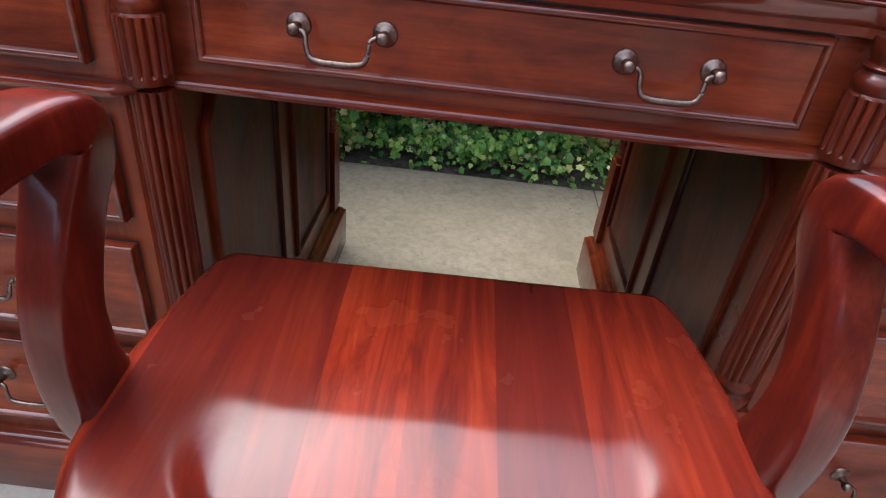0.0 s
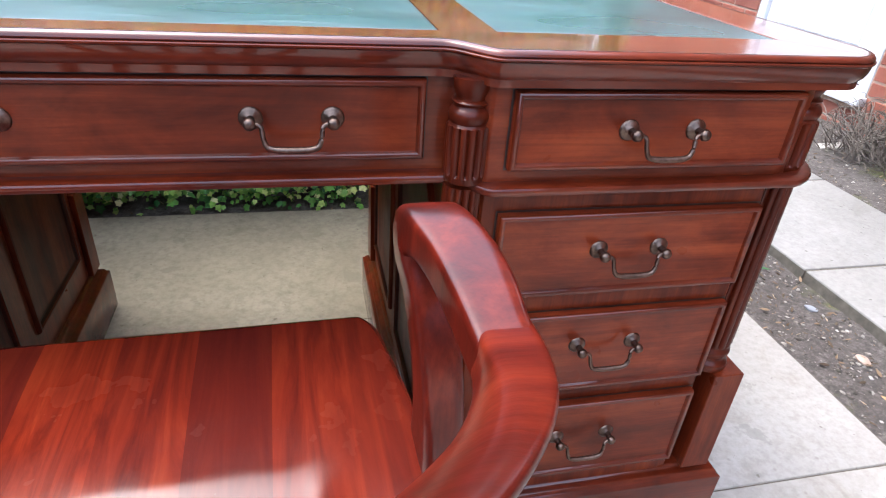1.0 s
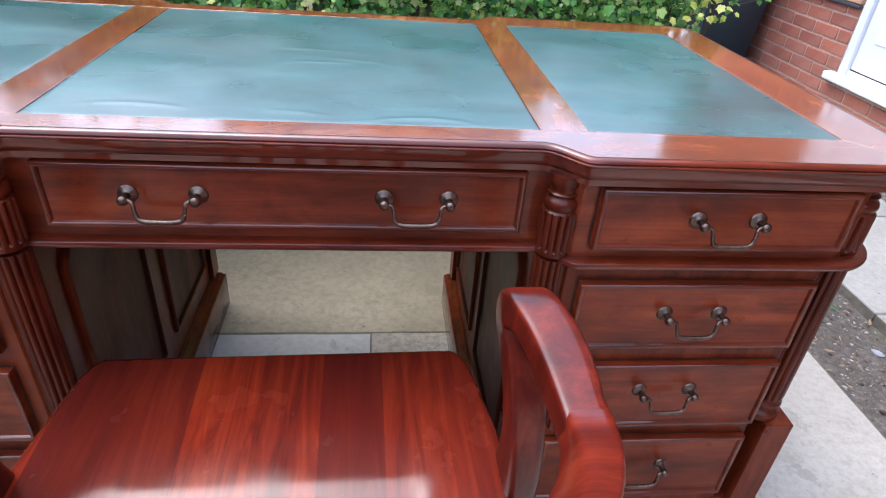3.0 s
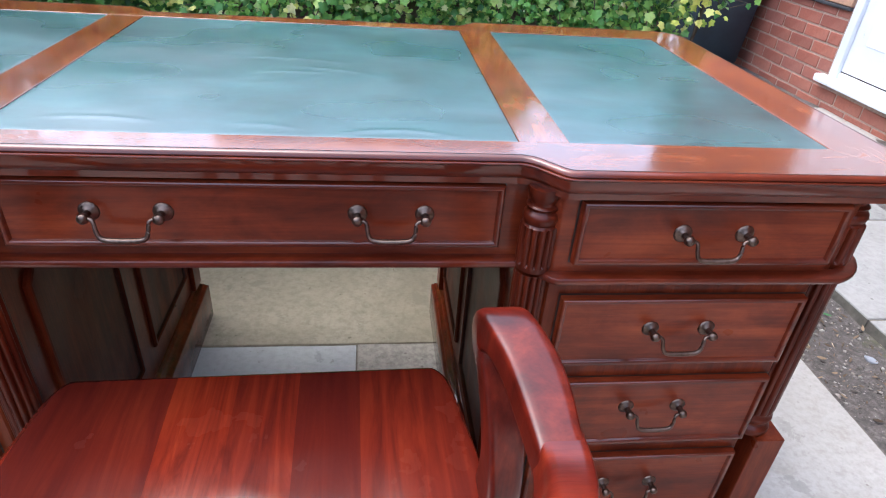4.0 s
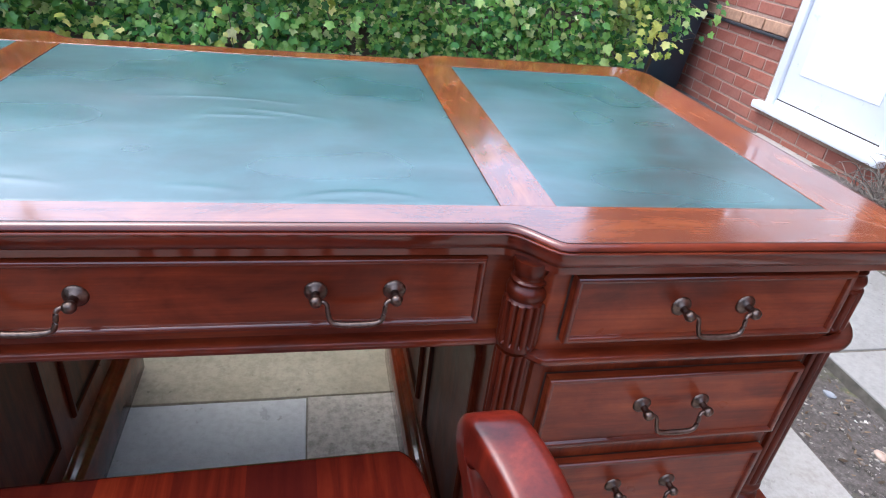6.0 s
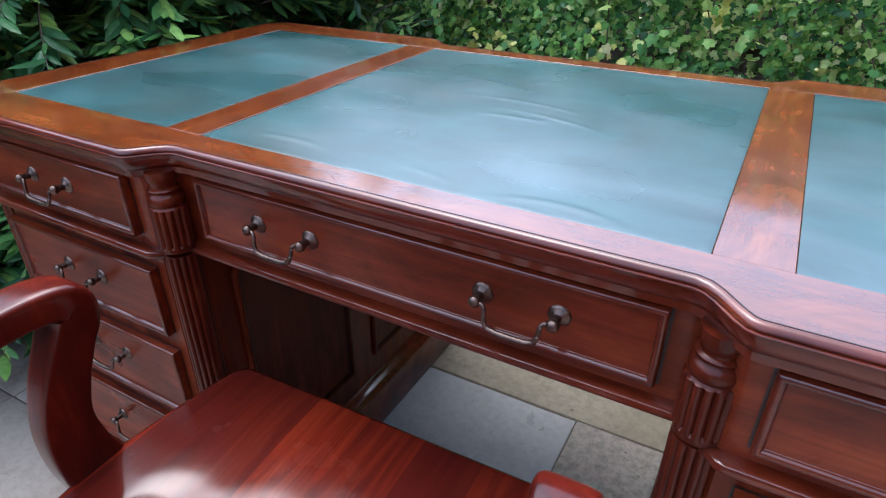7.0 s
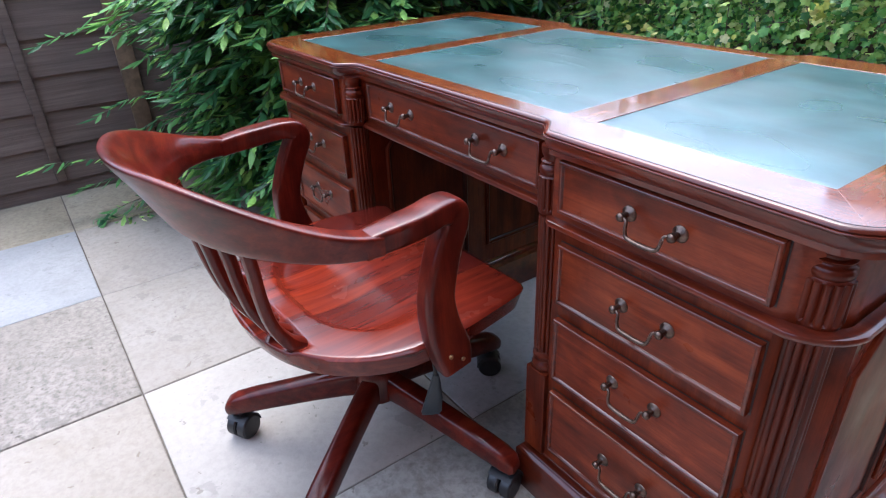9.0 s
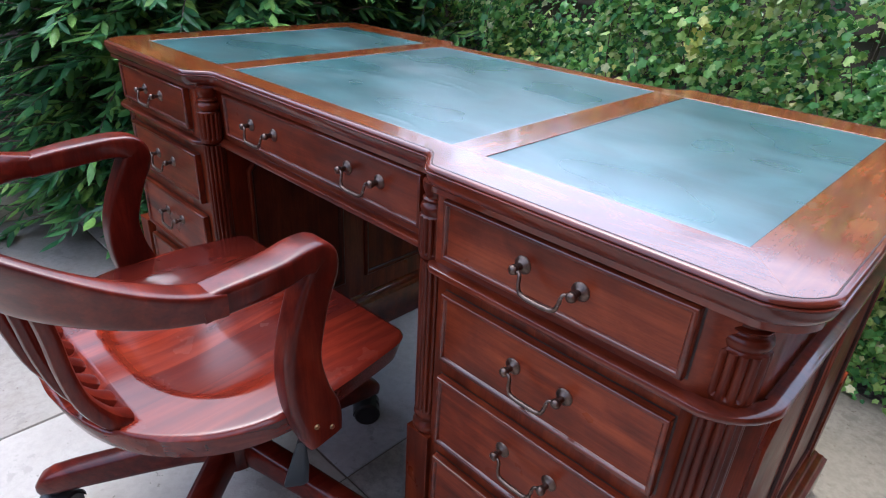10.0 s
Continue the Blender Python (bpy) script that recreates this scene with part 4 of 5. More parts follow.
def fence_run(name, label, m, length, height, boards_from, seed, posts=()):
    """Overlapped boards with battens, along local x, facing local -y."""
    r = random.Random(seed)
    f = thing(name, label, "fence", m, kind="structure")
    z = boards_from
    while z < height:
        h = 0.185
        bm = bmesh.new()
        n, v = 14, []
        for i in range(n + 1):
            x = length * i / n
            w = 0.010 * math.sin(x * 2.3 + z * 9) + r.uniform(-0.004, 0.004)
            v.append((x, w))
        loft(bm, [[(x, -0.004, z + w * 0.6), (x, -0.021, z + w * 0.6), (x, -0.006, z + h), (x, 0.004, z + h)] for x, w in v], True, True)
        part("board", bm, fence_wood, f, smooth=0)
        z += 0.158
    part("gravel_board", boxed(0, length, -0.012, 0.02, -0.06, boards_from + 0.01, 0.004), fence_wood, f)
    for x, w in posts:
        part("batten" if w < 0.05 else "post", boxed(x - w / 2, x + w / 2, -0.052 if w > 0.05 else -0.036, -0.0215, boards_from if w < 0.05 else -0.06, height + 0.02, 0.004), fence_wood if w < 0.05 else post_wood, f)
    return f


fence_run("fence_left", "dark weathered overlap board fence with timber posts", pose(-2.27, 3.0, 0, 0, 0, -90) @ pose(0, 0, 0, 0, 0, 180) @ pose(-6.2, 0, 0), 6.2, 1.60, 0.065, 3, ((2.26, 0.04), (2.67, 0.075), (0.55, 0.075), (4.6, 0.075), (1.4, 0.04)))
fence_run("fence_back", "ivy-covered board fence behind the desk", pose(-2.27, 1.16, 0), 3.40, 1.08, 0.065, 4)
fence_run("fence_end", "board fence closing the far end of the garden", pose(-2.27, 4.1, 0), 5.2, 1.3, 0.065, 6)
# added behind the camera, never in view: encloses and dims the drawer reflections
fence_run("fence_unseen_rear", "unseen plain board fence added to close the garden behind", pose(2.9, -6.0, 0, 0, 0, 180), 5.3, 1.5, 0.065, 7)
fence_run("fence_left_rear", "dark weathered overlap board fence", pose(-2.27, -3.2, 0, 0, 0, 90) @ pose(0, 0, 0, 0, 0, 180) @ pose(0, 0, 0), 2.85, 1.60, 0.065, 8)

# added out of view: keeps low sky out of the desk top's reflections
sky_block = new("wall_end", mesh_from(boxed(-1.75, 1.95, 6.2, 6.45, -0.1, 3.5), "wall_end", 0))
sky_block.data.materials.append(brick)
tagged(sky_block, "unseen plain brick wall added beyond the fence to block low sky", "wall", kind="structure")

# ---- bin ----
wheelie = thing("wheelie_bin", "dark blue-black plastic wheelie bin beside the brick wall", "bin", pose(2.50, 3.34, 0.0))
bm = bmesh.new()
loft(bm, [[(x * w, y * d, z) for x, y in ((-1, -1), (-0.93, -1.04), (0.93, -1.04), (1, -1), (1, 1), (-1, 1))] for w, d, z in ((0.175, 0.19, 0.04), (0.185, 0.20, 0.06), (0.235, 0.25, 0.86), (0.25, 0.265, 0.88), (0.25, 0.265, 0.95))], True, True)
part("body", bm, blue_black, wheelie, "", 30)
part("lid", boxed(-0.26, 0.26, -0.28, 0.28, 0.955, 1.0, 0.018), blue_black, wheelie)
for s in (-0.19, 0.19):
    part("wheel", tube(bmesh.new(), [(s - 0.025, 0.2, 0.09), (s + 0.025, 0.2, 0.09)], 0.095, 20), black_plastic, wheelie)

# ---- plants ----
rng = np.random.default_rng(11)


def fold(pts, lift):
    return [(x, y, -abs(x) * lift - 0.10 * y * y) for x, y in pts]


IVY_V = fold([(0, 0.02), (0.18, -0.09), (0.42, 0.03), (0.36, 0.24), (0.54, 0.46), (0.27, 0.60), (0.0, 0.98), (-0.27, 0.60), (-0.54, 0.46), (-0.36, 0.24), (-0.42, 0.03), (-0.18, -0.09), (0, 0.40)], 0.34)
IVY_F = [(12, i, (i + 1) % 12) for i in range(12)]
LONG_V = fold([(0, 0), (0.095, 0.13), (0.155, 0.38), (0.115, 0.68), (0, 1.0), (-0.115, 0.68), (-0.155, 0.38), (-0.095, 0.13), (0, 0.3), (0, 0.66)], 0.42)
LONG_F = [(0, 1, 8), (1, 2, 8), (2, 9, 8), (2, 3, 9), (3, 4, 9), (4, 5, 9), (5, 6, 9), (6, 8, 9), (6, 7, 8), (7, 0, 8)]
TINY_V = [(0, 0, 0), (0.3, 0.45, -0.08), (0, 1, -0.05), (-0.3, 0.45, -0.08)]
TINY_F = [(0, 1, 2), (0, 2, 3)]


def ivy():
    hedge = thing("ivy_hedge", "dense variegated ivy with yellow-green leaves over a fence", "hedge")
    n = 44000
    x = rng.uniform(-1.15, 1.36, n)
    z = rng.uniform(0.0, 1.14, n) + 0.06 * rng.random(n)
    depth = rng.beta(1.3, 2.2, n)
    bulge = np.array([noise.noise((a * 2.6, b * 2.6, 0.5)) * 0.11 + noise.noise((a * 7.5, b * 7.5, 3.5)) * 0.09 for a, b in zip(x, z)])
    face = 0.90 - bulge - 0.05 * np.clip(z, 0, 1) - 0.45 * np.clip(0.15 - z, 0, 1)
    end = np.clip((x - 1.18) / 0.18, 0, 1)
    y = face + depth * 0.13 + end ** 2 * 0.10
    keep = np.array([noise.noise((a * 5.2, b * 5.2, 9.0)) > -0.30 for a, b in zip(x, z)]) | (depth > 0.55) | (z < 0.12)
    keep &= (x < 1.11 + 0.05 * np.array([noise.noise((b * 4, 0.1, 2)) for b in z]) + 0.05 * np.exp(-((z - 0.80) / 0.10) ** 2) + 0.05 * (z > 0.9))
    pos = np.c_[x, y, z + 0.02][keep]
    low = 650
    pos = np.r_[pos, np.c_[rng.uniform(-1.05, 1.08, low), rng.uniform(0.835, 0.915, low), rng.uniform(0.008, 0.11, low)]]
    k = len(pos)
    out = np.tile([0, -0.69, 0.72], (k, 1))
    up = np.tile([0, -0.35, -0.85], (k, 1)) + rng.normal(0, 0.45, (k, 3)) * [1, 0.3, 0.5]
    size = rng.uniform(0.014, 0.032, k) * (1 - 0.25 * rng.random(k))
    me = scatter_mesh("ivy_leaves", IVY_V, IVY_F, frames_from(pos, out, up, size, rng, 0.52))
    tagged(part("leaves", me, ivy_leaf, hedge, "lobed green and cream ivy leaves"), kind="stuff")
    # trailing shoots
    bm, sp = bmesh.new(), []
    for i in range(70):
        x0, z0 = rng.uniform(-0.9, 1.08), rng.uniform(0.25, 1.1)
        y0 = 0.86 - 0.05 * rng.random()
        ln = rng.uniform(0.10, 0.28)
        dx = rng.uniform(-0.6, 0.6)
        run = [(x0 + dx * ln * t, y0 - 0.05 * math.sin(t * 2), z0 - ln * t * t * 0.8 + 0.02 * t) for t in np.linspace(0, 1, 7)]
        tube(bm, run, 0.0016, 4)
        for p in run[1:]:
            sp.append((p[0], p[1] - 0.01, p[2]))
    for i in range(9):
        z0 = rng.uniform(0.80, 0.96)
        run = [(1.10 + 0.15 * t * (0.5 + rng.random()), 0.90 + 0.04 * rng.random(), z0 - 0.10 * t * t + 0.02 * rng.random()) for t in np.linspace(0, 1, 7)]
        tube(bm, run, 0.0015, 4)
        sp += run[1:] + [(p[0] + 0.01, p[1] - 0.02, p[2] + 0.015) for p in run]
    tagged(part("shoot_mass", bm, stem, hedge), kind="stuff")
    bm = bmesh.new()
    for i in range(40):
        x0 = rng.uniform(-1.0, 1.15)
        run = [(x0 + 0.05 * math.sin(t * 5 + i), 1.02 + 0.02 * math.sin(i), 1.08 * t) for t in np.linspace(0, 1, 9)]
        tube(bm, run, 0.006, 5)
    tagged(part("stem_mass", bm, stem, hedge), kind="stuff")
    sp = np.array(sp)
    me = scatter_mesh("shoot_leaves", IVY_V, IVY_F, frames_from(sp, np.tile([0, -0.8, 0.5], (len(sp), 1)), np.tile([0.1, -0.2, -0.9], (len(sp), 1)), rng.uniform(0.016, 0.033, len(sp)), rng, 0.4))
    tagged(part("shoot_leaves", me, ivy_leaf, hedge), kind="stuff")
    # pale variegated sprays standing out from the rest
    pale = []
    for x0, z0, x1, z1, wide, n in ((0.178, 0.895, 0.138, 0.790, 0.012, 20), (1.02, 0.86, 1.08, 0.74, 0.045, 34), (-0.16, 0.72, -0.04, 0.66, 0.04, 16), (-0.45, 0.73, -0.33, 0.67, 0.04, 14)):
        for f in np.linspace(0, 1, n):
            pale.append((x0 + (x1 - x0) * f + rng.normal(0, wide), 0.805 - 0.02 * rng.random(), z0 + (z1 - z0) * f + rng.normal(0, wide * 0.7)))
    pale = np.array(pale)
    k = len(pale)
    me = scatter_mesh("pale_leaves", IVY_V, IVY_F, frames_from(pale, np.tile([0, -0.75, 0.6], (k, 1)), np.tile([0.1, -0.2, -0.9], (k, 1)), rng.uniform(0.016, 0.030, k), rng, 0.4))
    tagged(part("pale_leaves", me, cream_leaf, hedge, "cream-edged pale ivy leaves"), kind="stuff")


ivy()


def leafy_shrub():
    """Arching sprays of pointed leaves round a few stems."""
    shrub = thing("laurel_shrub", "large dark green shrub with pointed leaves beside the desk", "shrub")
    wood_bm = bmesh.new()
    pos, out, up = [], [], []

    def spray(p0, d, ln, n):
        d = np.array(d, float)
        d /= np.linalg.norm(d)
        side = np.cross(d, [0, 0, 1.0])
        side /= np.linalg.norm(side) + 1e-6
        run = []
        for t in np.linspace(0, 1, 7):
            p = np.array(p0) + d * ln * t + np.array([0, 0, -0.35 * ln * t * t])
            run.append(p)
        tube(wood_bm, [tuple(p) for p in run], [0.0032 * (1 - 0.75 * i / 6) for i in range(7)], 4)
        for j in range(n):
            t = 0.12 + 0.88 * j / (n - 1)
            p = np.array(p0) + d * ln * t + np.array([0, 0, -0.35 * ln * t * t])
            tang = d + np.array([0, 0, -0.7 * t])
            s = 1 if j % 2 else -1
            u = tang * 0.85 + side * s * 0.75 + np.array([0, 0, -0.45]) if j < n - 1 else tang
            pos.append(p)
            up.append(u)
            out.append(np.array([0, 0, 1.0]) + d * 0.35)

    c = np.array([-1.62, 0.40, 0.0])
    for i in range(3700):
        a = rng.uniform(math.radians(-178), math.radians(178))
        zz = rng.uniform(0.08, 1.70)
        f = 0.55 + 0.45 * math.sqrt(max(0, 1 - ((zz - 0.85) / 1.35) ** 2))
        f *= 1 - 0.55 * max(0, zz - 1.0) / 0.70
        dx, dy = math.cos(a), math.sin(a)
        rad = f * (1 / math.sqrt((dx / 0.66) ** 2 + (dy / 0.74) ** 2)) * (rng.uniform(0.62, 0.97) if i % 5 else rng.uniform(0.1, 0.7))
        p = c + np.array([dx * rad, dy * rad, zz])
        if p[0] < -2.20 or (p[0] > -0.90 and p[1] < 0.45) or p[1] > 1.08:
            continue
        d = np.array([dx, dy, rng.uniform(-0.25, 0.75)]) + rng.normal(0, 0.35, 3)
        ln = rng.uniform(0.14, 0.30)
        if p[0] + d[0] * ln < -2.2:
            d[0] = abs(d[0]) * 0.2
        if p[1] + d[1] * ln > 1.1:
            d[1] = -abs(d[1]) * 0.3
        if p[0] + d[0] * ln > -0.86 and p[1] < 0.5:
            d[0] = -abs(d[0]) * 0.3
        spray(p, d, ln, int(rng.integers(17, 25)))
    # growth against the fence behind the desk's end
    for i in range(300):
        p = np.array([rng.uniform(-1.55, -0.62), rng.uniform(0.78, 1.05), rng.uniform(0.1, 1.45)])
        if p[0] > -0.80 and rng.random() < 0.55:
            continue
        spray(p, np.array([rng.uniform(-0.4, 0.6), -0.9, rng.uniform(-0.2, 0.5)]), rng.uniform(0.12, 0.24), int(rng.integers(8, 13)))
    # forward growth along the fence
    for i in range(34):
        p = np.array([rng.uniform(-1.80, -1.35), rng.uniform(-0.52, -0.20), rng.uniform(0.05, 1.0)])
        spray(p, np.array([rng.uniform(-0.3, 0.2), -0.9, rng.uniform(-0.1, 0.45)]), rng.uniform(0.14, 0.26), int(rng.integers(10, 15)))
    # long low and forward shoots
    for p, d, ln, n in (((-1.88, -0.42, 0.72), (-0.03, -0.9, 0.30), 0.48, 24), ((-1.86, -0.48, 0.10), (-0.04, -0.9, 0.62), 0.68, 30), ((-1.84, -0.46, 0.08), (-0.02, -0.9, 0.45), 0.50, 22), ((-1.90, -0.36, 0.45), (0.0, -0.9, 0.22), 0.40, 20), ((-1.74, -0.48, 0.06), (-0.1, -0.9, 0.20), 0.42, 20),
                        ((-1.45, -0.22, 0.20), (-0.2, -0.9, 0.05), 0.42, 18), ((-1.25, -0.15, 0.22), (0.1, -0.9, 0.05), 0.34, 16), ((-1.70, -0.40, 0.16), (-0.05, -0.9, -0.05), 0.45, 18), ((-1.10, -0.10, 0.30), (0.1, -0.8, 0.1), 0.32, 15),
                        ((-1.55, -0.30, 0.45), (0.15, -0.9, 0.15), 0.36, 16), ((-1.35, -0.26, 0.62), (0.1, -0.9, 0.2), 0.34, 16), ((-2.0, -0.32, 0.95), (-0.2, -0.9, 0.1), 0.30, 14)):
        spray(np.array(p), np.array(d), ln, n)
    pos2, out2, up2 = np.array(pos), np.array(out), np.array(up)
    pos2[:, 2] = np.maximum(pos2[:, 2], 0.02)
    inside = (pos2[:, 0] > -2.21) & (pos2[:, 1] < 1.11)
    pos2, out2, up2 = pos2[inside], out2[inside], up2[inside]
    size = rng.uniform(0.046, 0.092, len(pos2))
    me = scatter_mesh("shrub_leaves", LONG_V, LONG_F, frames_from(pos2, out2, up2, size, rng, 0.25))
    tagged(part("leaves", me, shrub_leaf, shrub, "glossy pointed green leaves"), kind="stuff")
    for i in range(16):
        a = rng.uniform(0, 2 * math.pi)
        r1 = rng.uniform(0.15, 0.5)
        tube(wood_bm, [(c[0] + 0.1 * math.cos(a), c[1] + 0.1 * math.sin(a), -0.03), (c[0] + 0.5 * r1 * math.cos(a), c[1] + 0.5 * r1 * math.sin(a), 0.5), (c[0] + r1 * math.cos(a), c[1] + r1 * math.sin(a), 1.4)], [0.014, 0.010, 0.004], 6)
    tagged(part("branchwork", wood_bm, twig, shrub), kind="stuff")


leafy_shrub()


def berry_shrub():
    """Arching herringbone branches with tiny leaves and rows of red berries, grown against the wall."""
    shrub = thing("cotoneaster_shrub", "spreading cotoneaster shrub with small leaves and red berries", "shrub")
    bm = bmesh.new()
    pos, out, up, berries = [], [], [], []

    def branch(base, tip, sag, leafy, red, fine):
        base, tip = np.array(base, float), np.array(tip, float)
        way = tip - base
        run = spline([base, (base + tip) / 2 + np.array([-0.03, 0, 0.04]), tip, tip + way * 0.30 + np.array([0, 0, -sag])], 13)
        run[:, 0] = np.clip(run[:, 0], 2.40, 2.775)
        run[:, 1] = np.minimum(run[:, 1], 1.28)
        run[:, 2] = np.maximum(run[:, 2], 0.03)
        tube(bm, [tuple(p) for p in run], [0.0040 - 0.003 * j / 12 for j in range(13)], 4)
        for j in range(1, 13):
            d = run[min(j + 1, 12)] - run[j - 1]
            d /= np.linalg.norm(d) + 1e-6
            sd = np.cross(d, [-1.0, 0.1, 0.35])
            sd /= np.linalg.norm(sd) + 1e-6
            if rng.random() < red:
                for q in range(int(rng.integers(9, 18))):
                    berries.append(run[j] + d * rng.uniform(-0.02, 0.02) + np.array([-0.010, 0, 0.006]) + rng.normal(0, 0.0055, 3))
            for s in (-1, 1):
                if rng.random() > leafy:
                    continue
                t = d * 0.7 + sd * s + np.array([-0.25, 0, 0.05]) + rng.normal(0, 0.15, 3)
                t /= np.linalg.norm(t)
                a = run[j]
                b = a + t * rng.uniform(0.03, fine)
                b[0] = min(b[0], 2.785)
                tube(bm, [tuple(a), tuple(b)], [0.0013, 0.0006], 3)
                m = int(rng.integers(11, 17))
                w = np.cross(t, [-0.6, 0, 0.8])
                for q in range(m):
                    pos.append(a + (b - a) * (q + 0.6) / m)
                    up.append(t * 0.6 + w * (1 if q % 2 else -1))
                    out.append([-0.6, 0, 0.8])

    # the mass of the shrub
    for i in range(560):
        y1 = rng.uniform(-0.85, 0.98)
        top = 1.40 * math.exp(-((y1 - 0.0) / 0.98) ** 4)
        z1 = top * rng.random() ** (1.0 if y1 > 0.2 else 1.35) + 0.07
        if noise.noise((y1 * 3.1, z1 * 3.1, 2.0)) < -0.30 or (z1 < 0.45 and y1 > 0.78):
            continue
        bulge = (0.40 - 0.22 * (z1 / 1.4)) * min(1.0, 0.35 + z1 / 0.30)
        tip = np.array([2.77 - bulge * math.sqrt(rng.random()), y1, z1])
        ln = rng.uniform(0.12, 0.30)
        way = np.array([rng.uniform(-0.4, 0.05), rng.choice((-1, 1)) * rng.uniform(0.2, 1.0), rng.uniform(-0.25, 0.6)])
        band = z1 > 0.30 and noise.noise((y1 * 2.6, z1 * 3.2, 6.0)) > 0.0
        branch(tip - way * ln, tip, 0.05, 0.95, 0.60 if band else 0.06, 0.08)
    # long sprays over the bricks towards the door
    for i in range(46):
        z0 = rng.uniform(0.45, 1.25)
        y0 = rng.uniform(0.62, 0.92)
        ln = rng.uniform(0.18, 0.40)
        branch((2.74, y0, z0), (2.70 - 0.06 * rng.random(), y0 + ln, z0 + ln * rng.uniform(-0.25, 0.45)), 0.04, 0.5, 0.75, 0.05)
    # upright wisps
    for i in range(26):
        y0 = rng.uniform(-0.5, 0.9)
        branch((2.72, y0, 1.0), (2.68, y0 + rng.uniform(-0.1, 0.15), rng.uniform(1.25, 1.6)), 0.0, 0.7, 0.3, 0.05)
    for i in range(46):
        y0 = rng.uniform(-0.5, 0.8)
        run = spline([(2.74 - 0.16 * rng.random(), y0 * 0.8 + 0.05, -0.02), (2.68 - 0.12 * rng.random(), y0, 0.35), (2.70, y0 + rng.normal(0, 0.25), 0.75), (2.72, y0 + rng.normal(0, 0.3), 1.1)], 10)
        tube(bm, [tuple(p) for p in run], [0.008 - 0.006 * j / 9 for j in range(10)], 5)
    tagged(part("branchwork", bm, twig, shrub), kind="stuff")
    pos, out, up = np.array(pos), np.array(out, float), np.array(up)
    me = scatter_mesh("small_leaves", TINY_V, TINY_F, frames_from(pos, out, up, rng.uniform(0.009, 0.0155, len(pos)), rng, 0.35))
    tagged(part("leaves", me, berry_leaf, shrub, "tiny dull green leaves"), kind="stuff")
    bb = bmesh.new()
    bmesh.ops.create_icosphere(bb, subdivisions=1, radius=1.0)
    bv, bf = [v.co[:] for v in bb.verts], [tuple(v.index for v in f.verts) for f in bb.faces]
    bb.free()
    mats = np.zeros((len(berries), 4, 4))
    sz = rng.uniform(0.0024, 0.0040, len(berries))
    for k in range(3):
        mats[:, k, k] = sz
    mats[:, :3, 3], mats[:, 3, 3] = np.array(berries), 1
    tagged(part("fruit", scatter_mesh("berries", bv, bf, mats, True), berry_red, shrub, "clustered red berries"), kind="stuff")


berry_shrub()


def dead_twigs():
    bm = bmesh.new()
    for i in range(520):
        dense = i > 120
        y0, x0 = (rng.uniform(0.60, 1.28), rng.uniform(2.44, 2.76)) if dense else (rng.uniform(-0.8, 1.2), rng.uniform(2.42, 2.72))
        a = rng.uniform(0, 2 * math.pi)
        ln = rng.uniform(0.08, 0.34)
        hi = rng.uniform(0.04, 0.30 if y0 < 1.0 else 0.16) if dense else rng.uniform(0.02, 0.14)
        z0 = rng.uniform(0.0, 0.10) if dense else 0.0
        tw = rng.normal(0, 0.5)
        run = [(min(2.78, max(2.385, x0 + math.cos(a + tw * t) * ln * t)), y0 + math.sin(a + tw * t) * ln * t, max(0.012, z0 + hi * math.sin(math.pi * 0.75 * t) + 0.012)) for t in np.linspace(0, 1, 7)]
        tube(bm, run, [0.0028, 0.0026, 0.0023, 0.002, 0.0017, 0.0013, 0.0009], 4)
    ob = new("dead_twigs", mesh_from(bm, "dead_twigs"))
    ob.data.materials.append(twig)
    tagged(ob, "tangle of bare grey twigs on the soil under the shrub", "twigs", kind="stuff")


dead_twigs()


